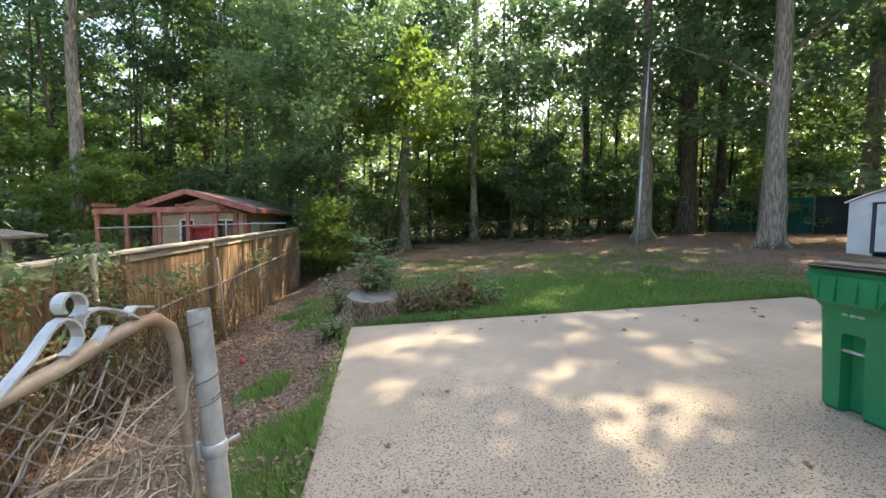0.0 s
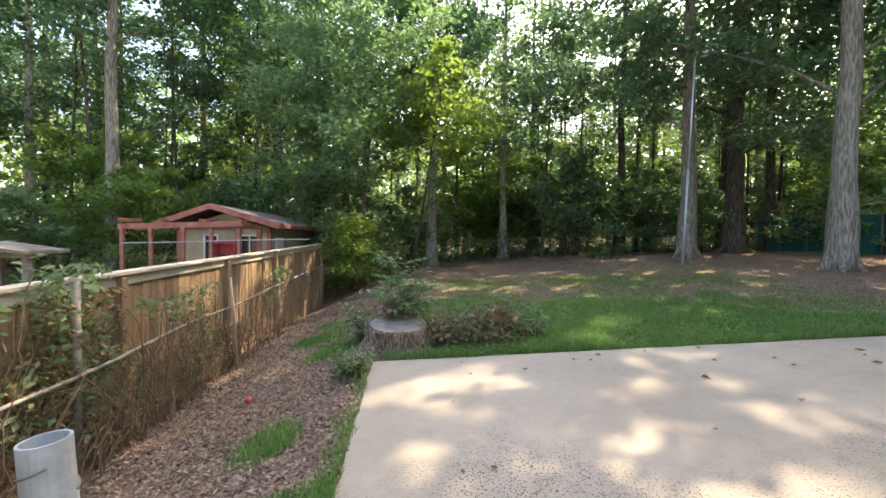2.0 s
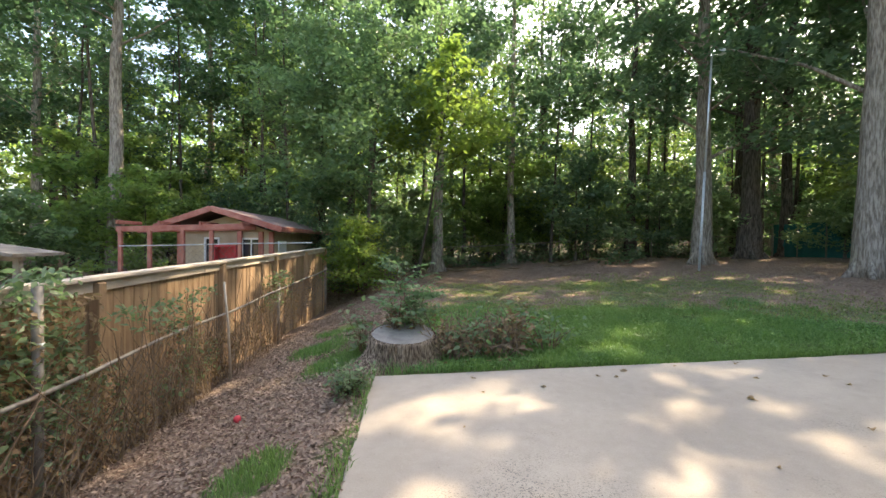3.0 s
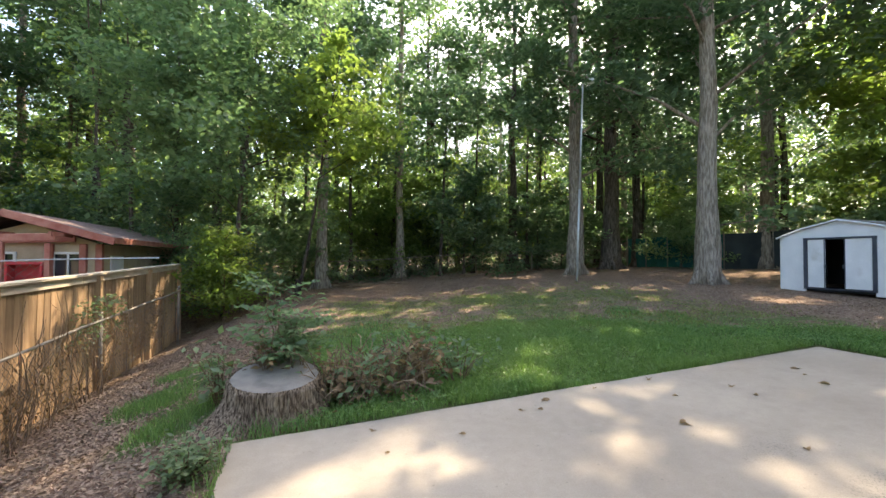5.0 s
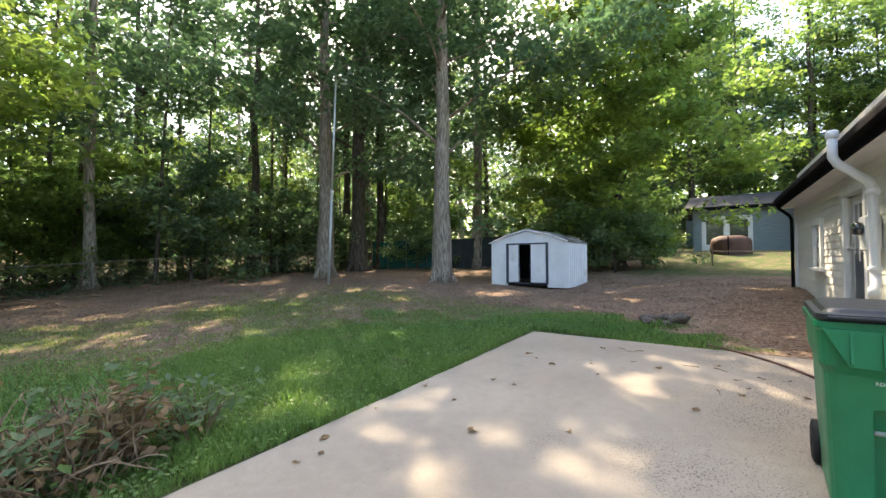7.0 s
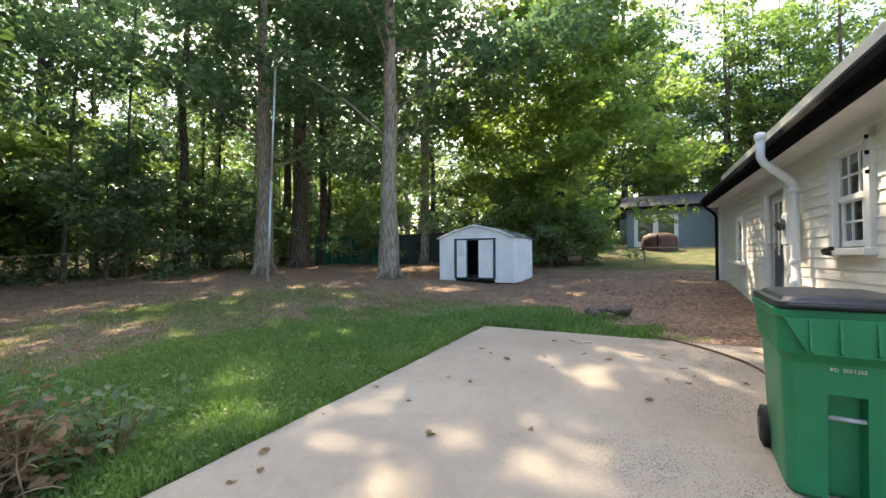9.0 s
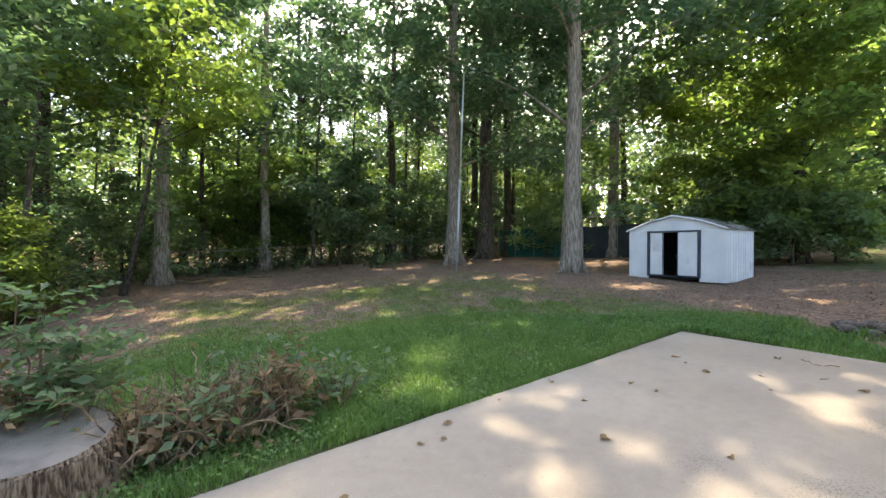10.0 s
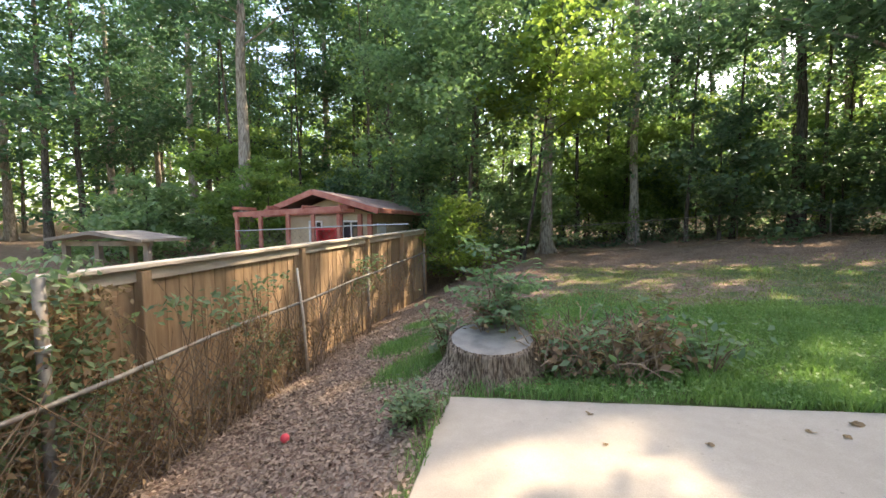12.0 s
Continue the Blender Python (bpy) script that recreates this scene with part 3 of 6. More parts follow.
# the trees that stand out singly
plant_tree("tree", "tall grey-barked hardwood tree with flared base beside shed", 12.9, 11.6, 23, 0.62, 3.7, 5.6, 24000, 0.25, 11, BARK_GREY, LEAF, True, flare=1.5, limbs=24, low=2)
plant_tree("tree", "tall grey-barked hardwood tree behind the metal pole", 12.6, 17.5, 24, 0.66, 4.0, 5.4, 19000, 0.26, 12, BARK_GREY, LEAF, True, flare=1.45, limbs=22)
plant_tree("tree", "tall dark forked hardwood tree at the yard's edge", 16.8, 20.0, 25, 0.85, 4.6, 6.0, 17000, 0.29, 13, BARK_DARK, LEAF, True, fork=True)
plant_tree("tree", "slender grey tree with bare lower trunk at lawn's end", 2.07, 20.2, 17, 0.50, 4.2, 4.5, 12000, 0.26, 14, BARK_GREY, LEAF, True, flare=1.35)
plant_tree("tree", "thin dark-barked tree in the wood's edge", 6.2, 23.5, 22, 0.42, 6.0, 4.2, 9000, 0.28, 15, BARK_GREY, LEAF, True)
plant_tree("tree", "dark forked tree against bright sky", 10.5, 32.1, 25, 0.55, 10.0, 4.0, 5000, 0.30, 16, BARK_DARK, LEAF_BACKLIT, True, fork=True)
plant_tree("tree", "dark straight-trunked tree in the woods", 13.0, 23.6, 23, 0.48, 7.0, 4.5, 8000, 0.30, 17, BARK_DARK, LEAF, True)
plant_tree("tree", "dark thick-trunked tree behind the wooden fence", -7.0, 27.4, 25, 0.75, 7.0, 5.5, 10000, 0.32, 18, BARK_DARK, LEAF, True)
plant_tree("tree", "tall straight grey tree beyond the neighbour's yard", -11.3, 19.6, 24, 0.62, 9.0, 5.0, 12000, 0.28, 19, BARK_GREY, LEAF_DEEP)
plant_tree("tree", "dark slender tree in the neighbour's wood", -10.5, 32.5, 24, 0.48, 7.0, 4.5, 9000, 0.30, 20, BARK_DARK, LEAF_DEEP)
plant_tree("tree", "dark-trunked tree deep in the woods", -1.2, 23.0, 21, 0.50, 5.0, 4.6, 9000, 0.28, 21, BARK_DARK, LEAF, low=3)
# these two crowns get their sunlit yellow from the leaf colour
plant_tree("tree", "broad leafy tree behind shed, boughs coloured yellow-green as if sunlit", 20.8, 7.4, 16, 0.40, 1.6, 5.0, 40000, 0.25, 22, BARK_DARK, LEAF_SUN_TINT, True, own=(14.7, 1.7), limbs=34, low=16)
plant_tree("tree", "broad leafy tree with crown coloured sunlit yellow-green", 25.5, 10.4, 19, 0.45, 3.0, 4.8, 15000, 0.32, 23, BARK_DARK, LEAF_SUN_YELLOW, True, own=(17.4, 2.8), limbs=24, low=5)
plant_tree("tree", "dark tree beside the green screen fence", 19.5, 24.0, 24, 0.55, 7.0, 5.0, 8000, 0.32, 24, BARK_DARK, LEAF, True)
# the small leaning tree over the fence end, and boughs in painted-sun yellow
plant_tree("small_tree", "slender leaning tree with light green leaves by fence", -1.0, 16.8, 11.0, 0.16, 2.6, 3.6, 14000, 0.17, 25, BARK_DARK, LEAF_SHRUB, True, own=(-4.6, 10.6), lean=(1.0, -0.6), limbs=20, flare=1.2)
plant_tree("small_tree", "young tree over the lawn, boughs coloured sunlit yellow-green", 1.1, 17.2, 7.2, 0.13, 3.6, 2.0, 6500, 0.18, 26, BARK_DARK, LEAF_SUN_YELLOW, True, own=(-1.4, 11.5), lean=(1.0, -3.0), limbs=16, flare=1.2)
plant_tree("small_tree", "slim sapling with drooping leafy boughs", -2.8, 18.8, 12.5, 0.2, 1.5, 3.4, 12000, 0.20, 27, BARK_DARK, LEAF_SHRUB, True, limbs=22, flare=1.2, low=6)

# the woods behind: a few kinds, many trees
kinds = []
for i, (high, dia, cf, spread, leaves, leaf, bark, green, lowq) in enumerate((
        (24, 0.50, 5.0, 5.0, 5100, 0.28, BARK_DARK, LEAF_DEEP, 6), (22, 0.38, 4.0, 4.4, 4900, 0.29, BARK_DARK, LEAF_BACKLIT, 8), (26, 0.60, 8.0, 5.2, 4900, 0.30, BARK_GREY, LEAF, 4), (20, 0.30, 3.0, 4.2, 5500, 0.28, BARK_DARK, LEAF_DEEP, 10))):
    g, centres, r_ = tree_parts(100 + i, high, dia, cf, spread, leaves, leaf, low=lowq)
    v, f = leaf_arrays(r_, centres, leaf, 0.3)
    top = thing("woodland_tree", (0, 60 + 4 * i, 0), 0, "tall dark-trunked woodland tree with a full green crown", "tree", "trees of the wood behind")
    part("trunk", g, bark, top, smooth=True, fix=False)
    part("crown", None, green, top, me=cloud_mesh("crown", v, f))
    kinds.append(top)
bushes = []
for i, (high, spread, leaves, leaf, green) in enumerate(((4.4, 2.5, 6000, 0.19, LEAF), (5.8, 2.8, 7000, 0.22, LEAF_BACKLIT), (3.0, 2.0, 5000, 0.18, LEAF_SHRUB))):
    g, centres, r_ = tree_parts(140 + i, high, 0.09, 0.08, spread, leaves, leaf, limbs=14, flare=1.1)
    v, f = leaf_arrays(r_, centres, leaf, 0.3)
    top = thing("understorey_shrub", (6 * i, 66, 0), 0, "leafy green understorey shrub at the wood's edge", "shrub", "shrubs of the wood's edge")
    part("stem", g, BARK_DARK, top, smooth=True, fix=False)
    part("foliage", None, green, top, me=cloud_mesh("foliage", v, f))
    bushes.append(top)
for i, (x, y, s) in enumerate(((19.3, 7.3, 0.85), (21.4, 8.2, 1.0), (19.0, 9.2, 0.95), (21.0, 6.5, 0.75))):
    copy_thing(bushes[(2, 1, 2)[i % 3]], Matrix.Identity(4)).matrix_basis = pose(x, y, hz(x, y), 0, 0, 70 * i) @ Matrix.Diagonal((s, s, s, 1))
for i, (x, y, s) in enumerate(((25.0, 13.5, 0.9), (28.5, 12.2, 1.1), (31.5, 11.0, 1.0), (34.5, 12.6, 1.2), (29.5, 7.6, 0.75), (39.5, 8.0, 1.2), (40.0, 3.0, 1.2), (40.5, -2.5, 1.2))):
    copy_thing(bushes[(1, 0)[i % 2]], Matrix.Identity(4)).matrix_basis = pose(x, y, hz(x, y), 0, 0, 50 * i) @ Matrix.Diagonal((s, s, s, 1))
stands = np.random.default_rng(31)
spots = []


def free_spot(x, y, gap):
    return all(math.hypot(x - a, y - b) > gap for a, b in spots)


def in_wood(x, y):
    """Outside the yards, the houses and the view to the sky."""
    if y < 21 and -9 < x < 19:
        return False
    if x <= -9 and y < 17 + 0.35 * (x + 9):
        return False
    if 19 <= x < 41 and y < 14 + 0.15 * (x - 19):
        return False
    return True


placed = 0
while placed < 66:
    x, y = stands.uniform(-42, 58), stands.uniform(-14, 56)
    if in_wood(x, y) and free_spot(x, y, 3.4):
        spots.append((x, y))
        s = stands.uniform(0.85, 1.2)
        m = pose(x, y, hz(x, y), 0, 0, stands.uniform(0, 360)) @ Matrix.Diagonal((s, s, s * stands.uniform(0.9, 1.1), 1))
        if placed < 4:
            kinds[placed].matrix_basis = m
        else:
            t = copy_thing(kinds[placed % 4], m)
            t.matrix_basis = m
        placed += 1
# more of them behind the blue house
back = np.random.default_rng(88)
for i in range(34):
    x, y = 37 + 16 * back.random(), -22 + 1.05 * i + back.normal()
    s = back.uniform(0.9, 1.25)
    copy_thing(kinds[(1, 1, 3)[i % 3]], Matrix.Identity(4)).matrix_basis = pose(x, y, hz(x, y), 0, 0, 50 * i) @ Matrix.Diagonal((s, s, s, 1))
for i in range(13):
    x, y = -38 + 2.3 * i + back.normal(), 22 + 16 * back.random() - 0.2 * i
    s = back.uniform(0.85, 1.15)
    copy_thing(kinds[(0, 3, 2)[i % 3]], Matrix.Identity(4)).matrix_basis = pose(x, y, hz(x, y), 0, 0, 70 * i) @ Matrix.Diagonal((s, s, s, 1))
# where the sun slants in, the crowns keep their gaps
for top in [o for o in scene.objects if o.name.startswith("woodland_tree")]:
    p = top.matrix_basis.translation
    if -18 < p.x < 44 and p.y < 50:
        crown = next(c for c in top.children if c.name.startswith("crown"))
        co = np.empty(len(crown.data.vertices) * 3, np.float32)
        crown.data.vertices.foreach_get("co", co)
        co = co.reshape(-1, 4, 3)
        mid = np.c_[co.mean(axis=1), np.ones(len(co))] @ np.array(top.matrix_basis).T
        keep = co[~open_to_sun(mid[:, :3])]
        base = np.arange(len(keep))[:, None] * 4
        me = cloud_mesh("crown", keep.reshape(-1, 3), np.concatenate([base + np.array([[0, 1, 2]]), base + np.array([[0, 2, 3]])]))
        me.materials.append(crown.data.materials[0])
        crown.data = me
placed = 0
while placed < 42:
    x, y = stands.uniform(-22, 32), stands.uniform(10, 31)
    if in_wood(x, y - 0.5) and free_spot(x, y, 1.6):
        spots.append((x, y))
        s = stands.uniform(0.8, 1.3)
        m = pose(x, y, hz(x, y), 0, 0, stands.uniform(0, 360)) @ Matrix.Diagonal((s, s, s, 1))
        if placed < 3:
            bushes[placed].matrix_basis = m
        else:
            t = copy_thing(bushes[placed % 3], m)
            t.matrix_basis = m
        placed += 1
# slim pole-like trees between them
slim = []
for i, (high, dia, cf, green) in enumerate(((17, 0.20, 6.0, LEAF), (14, 0.15, 4.0, LEAF_BACKLIT))):
    g, centres, r_ = tree_parts(160 + i, high, dia, cf, 2.2, 900, 0.22, limbs=9, flare=1.25, low=3)
    v, f = leaf_arrays(r_, centres, 0.22, 0.3)
    top = thing("slender_tree", (0, 70, 0), 0, "slender dark-stemmed tree with a thin crown in the wood", "tree", "slender trees of the wood")
    part("trunk", g, BARK_DARK, top, smooth=True, fix=False)
    part("crown", None, green, top, me=cloud_mesh("crown", v, f))
    slim.append(top)
poles = np.random.default_rng(67)
for i in range(44):
    x, y = -16 + 46 * (i + poles.random()) / 44, 22.2 + 10 * poles.random() ** 1.3
    s = poles.uniform(0.8, 1.2)
    (slim[i] if i < 2 else copy_thing(slim[i % 2], Matrix.Identity(4))).matrix_basis = pose(x, y, hz(x, y), poles.normal() * 1.5, poles.normal() * 1.5, 47 * i) @ Matrix.Diagonal((s, s, s, 1))
# low growth on the wood's floor
floor_ = np.random.default_rng(69)
n = 30000
px, py = floor_.uniform(-15, 31, n), 21.8 + 13 * floor_.random(n) ** 1.4
tuft = np.array([noise.noise((a * 0.7, b * 0.7, 4.0)) for a, b in zip(px, py)])
v, f = leaf_arrays(floor_, np.stack([px, py, height(px, py) + floor_.uniform(0.03, 1.0, n) * np.clip(0.55 + 1.3 * tuft, 0.12, 1.3)], axis=1), 0.13, 0.5)
tagged(part("undergrowth", None, LEAF, me=cloud_mesh("undergrowth", v, f)), "low leafy green undergrowth on the wood's floor", "undergrowth", kind="stuff")
# woods and thickets further off and round behind the walk, as one mass of leaves
far = np.random.default_rng(41)
n = 95000
ang = far.uniform(-math.pi, math.pi, n)
rad = far.uniform(52, 85, n)
px, py = 4 + rad * np.sin(ang), 4 + rad * np.cos(ang)
clump = np.array([noise.noise((a * 0.16, b * 0.16, 0.0)) for a, b in zip(px, py)])
pz = far.uniform(0, 1, n) ** 0.8 * (15 + 9 * clump)
v, f = leaf_arrays(far, np.stack([px, py, height(px, py) + pz], axis=1), 0.95, 0.3)
# the pale leaf colour, not the sun alone, makes this mass look lit
tagged(part("far_woods", None, LEAF_BACKLIT, me=cloud_mesh("far_woods", v, f)), "distant green woods in a pale leaf colour painted as sunlit", "woods", kind="stuff")

# ---- the house beside the patio ----
HOUSE = thing("house", (5.0, 1.68, 0.0), 2.3, "single-storey house in cream lap siding with black fascia", "house")
LEN, EAVE = 8.62, 2.57
OPEN = [(1.29, 1.99, 1.38, 2.36, "window"), (3.52, 4.50, 0.55, 2.27, "door"), (6.08, 6.68, 1.2, 2.0, "window")]
X_LO = -1.6


def spans(z0, z1):
    """The stretches of wall between openings over this band of heights."""
    out, a = [], X_LO
    for o in OPEN:
        if z0 < o[3] and z1 > o[2]:
            out.append((a, o[0]))
            a = o[1]
    return out + [(a, LEN)]


g = Geo()
levels = sorted({-0.3, 3.3, *[o[2] for o in OPEN], *[o[3] for o in OPEN]})
for za, zb in zip(levels[:-1], levels[1:]):
    for a, b in spans(za + 0.001, zb - 0.001):
        box(g, ((a + b) / 2, -0.09, (za + zb) / 2), (b - a, 0.14, zb - za), 0.001)
box(g, (LEN - 0.07, -4.1, 1.5), (0.14, 7.9, 3.6), 0.001)
box(g, (X_LO + 0.07, -4.1, 1.5), (0.14, 7.9, 3.6), 0.001)
box(g, ((LEN + X_LO) / 2, -8.1, 1.5), (LEN - X_LO, 0.14, 3.6), 0.001)
part("wall", g, SIDING, HOUSE)
g = Geo()
box(g, ((LEN + X_LO) / 2, -0.005, 0.12), (LEN - X_LO, 0.05, 0.72), 0.01)
part("foundation", g, surface("painted_block", (0.40, 0.38, 0.35), (0.52, 0.50, 0.46), 3, 0.9, 0.4, 0.004, 40), HOUSE, "grey painted block footing")
# lap siding, board by board
z, row = 0.47, 0
while z < EAVE - 0.02:
    top = min(z + 0.121, EAVE)
    for a, b in spans(z + 0.01, top - 0.01):
        g = Geo()
        prism(g, [(0.0, z + 0.008), (0.027, z), (0.031, z + 0.003), (0.029, z + 0.010), (0.015, top + 0.004), (0.0, top)], a + 0.002, b - 0.002, Matrix(((0, 1, 0, 0), (1, 0, 0, -0.018), (0, 0, 1, 0), (0, 0, 0, 1))))
        part("siding_board", g, SIDING, HOUSE)
    z += 0.117
for xe, w in ((LEN - 0.03, 0.1),):
    g = Geo()
    box(g, (xe, 0.02, 1.55), (w, 0.07, 2.2), 0.006)
    part("corner_board", g, WHITE_PAINT, HOUSE)
# soffit, fascia, roof and gutter
g = Geo()
box(g, ((LEN + X_LO) / 2, 0.13, EAVE + 0.0), (LEN - X_LO + 0.5, 0.32, 0.025), 0.003)
part("soffit", g, WHITE_PAINT, HOUSE)
g = Geo()
box(g, ((LEN + X_LO) / 2, 0.30, EAVE + 0.085), (LEN - X_LO + 0.6, 0.03, 0.19), 0.006)
part("fascia", g, FASCIA, HOUSE, "black fascia board")
g = Geo()
box(g, ((LEN + X_LO) / 2, 0.355, EAVE + 0.10), (LEN - X_LO + 0.6, 0.09, 0.012), 0.004)
box(g, ((LEN + X_LO) / 2, 0.40, EAVE + 0.135), (LEN - X_LO + 0.6, 0.012, 0.075), 0.004)
part("gutter", g, FASCIA, HOUSE, "black gutter")
g = Geo()
prism(g, [(0.36, EAVE + 0.19), (-4.1, EAVE + 0.95), (-8.7, EAVE + 0.19), (-8.7, EAVE + 0.25), (-4.1, EAVE + 1.03), (0.36, EAVE + 0.24)], X_LO - 0.4, LEN + 0.4, Matrix(((0, 1, 0, 0), (1, 0, 0, 0), (0, 0, 1, 0), (0, 0, 0, 1))))
part("roof", g, SHINGLE_DARK, HOUSE)
g = Geo()
for xe in (X_LO + 0.07, LEN - 0.07):
    prism(g, [(0.0, EAVE), (-8.1, EAVE), (-4.1, EAVE + 0.85)], xe - 0.05, xe + 0.05, Matrix(((0, 1, 0, 0), (1, 0, 0, 0), (0, 0, 1, 0), (0, 0, 0, 1))))
part("gable", g, SIDING, HOUSE)


def house_window(o, cols, rows):
    """A white double-hung window with glazing bars, its panes set back."""
    xa, xb, za, zb, _ = o
    win = part("window", box(Geo(), ((xa + xb) / 2, -0.12, (za + zb) / 2), (xb - xa, 0.02, zb - za), 0.001), DARK_INSIDE, HOUSE)
    for nm, c, s in (("casing", (xa - 0.03, 0.025, (za + zb) / 2), (0.11, 0.055, zb - za + 0.16)), ("casing", (xb + 0.03, 0.025, (za + zb) / 2), (0.11, 0.055, zb - za + 0.16)),
                     ("casing", ((xa + xb) / 2, 0.028, zb + 0.04), (xb - xa + 0.17, 0.06, 0.11)), ("sill", ((xa + xb) / 2, 0.05, za - 0.03), (xb - xa + 0.22, 0.11, 0.07))):
        part(nm, box(Geo(), c, s, 0.006), WHITE_PAINT, win)
    zm = (za + zb) / 2
    for (z0, z1, yy) in ((za + 0.02, zm + 0.02, -0.035), (zm - 0.02, zb - 0.01, -0.012)):
        g = Geo()
        a, b = xa + 0.025, xb - 0.025
        for c, s in ((((a + b) / 2, yy, z0 + 0.03), (b - a, 0.035, 0.06)), (((a + b) / 2, yy, z1 - 0.025), (b - a, 0.035, 0.05)), ((a + 0.025, yy, (z0 + z1) / 2), (0.05, 0.034, z1 - z0)), ((b - 0.025, yy, (z0 + z1) / 2), (0.05, 0.034, z1 - z0))):
            box(g, c, s, 0.004)
        for i in range(1, cols):
            box(g, (a + (b - a) * i / cols, yy, (z0 + z1) / 2), (0.022, 0.022, z1 - z0 - 0.08), 0.003)
        for i in range(1, rows):
            box(g, ((a + b) / 2, yy + 0.001, z0 + 0.04 + (z1 - z0 - 0.08) * i / rows), (b - a - 0.08, 0.022, 0.022), 0.003)
        sash = part("sash", g, WHITE_PAINT, win)
        for i in range(cols):
            for j in range(rows):
                cw, ch = (b - a - 0.1) / cols, (z1 - z0 - 0.11) / rows
                part("pane", box(Geo(), (a + 0.05 + cw * (i + 0.5), yy - 0.006, z0 + 0.06 + ch * (j + 0.5)), (cw, 0.004, ch), 0.0005), GLASS, win)
    return win


house_window(OPEN[0], 3, 2)
house_window(OPEN[2], 2, 2)
# the back door with its frame and step
xa, xb, za, zb, _ = OPEN[1]
door = part("door", box(Geo(), ((xa + xb) / 2, -0.07, (za + zb) / 2), (xb - xa - 0.06, 0.045, zb - za - 0.04), 0.004), WHITE_PAINT, HOUSE, "white half-glazed back door")
for nm, c, s in (("frame", (xa - 0.02, 0.022, (za + zb) / 2), (0.12, 0.07, zb - za + 0.1)), ("frame", (xb + 0.02, 0.022, (za + zb) / 2), (0.12, 0.07, zb - za + 0.1)), ("frame", ((xa + xb) / 2, 0.024, zb + 0.05), (xb - xa + 0.2, 0.075, 0.12))):
    part(nm, box(Geo(), c, s, 0.006), WHITE_PAINT, door)
part("pane", box(Geo(), ((xa + xb) / 2, -0.043, zb - 0.55), (0.62, 0.008, 0.8), 0.001), GLASS, door)
for i in range(2):
    part("glazing_bar", box(Geo(), ((xa + xb) / 2 - 0.1 + 0.2 * i, -0.035, zb - 0.55), (0.02, 0.016, 0.8), 0.002), WHITE_PAINT, door)
part("storm_panel", box(Geo(), ((xa + xb) / 2, -0.04, za + 0.5), (0.7, 0.01, 0.75), 0.002), SHED_DARK, door)
part("knob", lathe(Geo(), [(0.012, 0), (0.012, 0.05), (0.03, 0.06), (0.03, 0.085), (0.012, 0.1)], (xb - 0.14, -0.05, za + 0.95), 12, "y"), GALV, door, "metal door knob", smooth=True)
# electric box beside the door
meter = part("meter_box", box(Geo(), (3.14, 0.085, 1.66), (0.26, 0.14, 0.42), 0.015), WHITE_PAINT, HOUSE, "white-painted electric meter box")
part("dial", lathe(Geo(), [(0.075, 0.12), (0.085, 0.17), (0.06, 0.21)], (3.14, 0.03, 1.72), 18, "y"), GLASS, meter, smooth=True)
# white vent stack: up the wall and out past the eave
g = Geo()
tube(g, [(2.70, 0.17, 0.62), (2.70, 0.17, 0.98), (2.68, 0.17, 1.02)], 0.058, 14)
tube(g, [(2.54, 0.22, 0.95), (2.65, 0.18, 1.00), (2.76, 0.14, 1.08), (2.82, 0.13, 1.2), (2.82, 0.13, 2.16), (2.82, 0.16, 2.24), (2.82, 0.42, 2.48), (2.82, 0.46, 2.56), (2.82, 0.46, 2.82)], 0.049, 14)
stack = part("vent_pipe", g, WHITE_PAINT, HOUSE, "white painted vent pipe bent round the eave", smooth=True)
for zc in (1.24, 2.12):
    part("collar", lathe(Geo(), [(0.056, -0.03), (0.062, -0.025), (0.062, 0.025), (0.056, 0.03)], (2.82, 0.13, zc), 16), WHITE_PAINT, stack, smooth=True)
part("rain_cap", lathe(Geo(), [(0.052, -0.02), (0.064, 0.0), (0.064, 0.06), (0.045, 0.08)], (2.82, 0.46, 2.80), 16), WHITE_PAINT, stack, smooth=True)
g = Geo()
tube(g, [(LEN - 0.02, 0.36, EAVE + 0.08), (LEN - 0.02, 0.33, EAVE - 0.02), (LEN - 0.02, 0.14, EAVE - 0.2), (LEN - 0.02, 0.10, EAVE - 0.3), (LEN - 0.02, 0.10, 0.6)], 0.034, 8)
part("downspout", g, FASCIA, HOUSE, "black downspout at the house corner")
# a small black hose reel arm under the window, and dark wall hooks
g = Geo()
tube(g, [(1.86, 0.09, 1.33), (1.86, 0.16, 1.34), (1.74, 0.2, 1.36), (1.55, 0.2, 1.38)], 0.022, 8)
part("wall_bracket", g, RUBBER, HOUSE, "black bracket under the window")
for zc in (2.36, 2.22, 2.05):
    part("clip", box(Geo(), (1.215, 0.058, zc), (0.02, 0.03, 0.035), 0.003), FASCIA, HOUSE)

# ---- storage shed ----
SX, SY, SB = 13.5, 7.36, 0.60
SW, SD, SH = 2.58, 2.05, 1.33
SHED = thing("storage_shed", (SX, SY, SB), 0, "small white metal storage shed with dark-framed sliding doors ajar", "shed")
ridge_z = 1.70

# front panels left and right of the doorway, with flattened gambrel gable above
D0, D1, DH = 0.62, 1.98, 1.26
for nm, ya, yb in (("front_panel", 0.0, D0), ("front_panel", D1, SW)):
    g = Geo()
    box(g, (0.0, (ya + yb) / 2, SH / 2 - 0.05), (0.03, yb - ya, SH + 0.1), 0.004)
    part(nm, g, SHED_WHITE, SHED)
g = Geo()
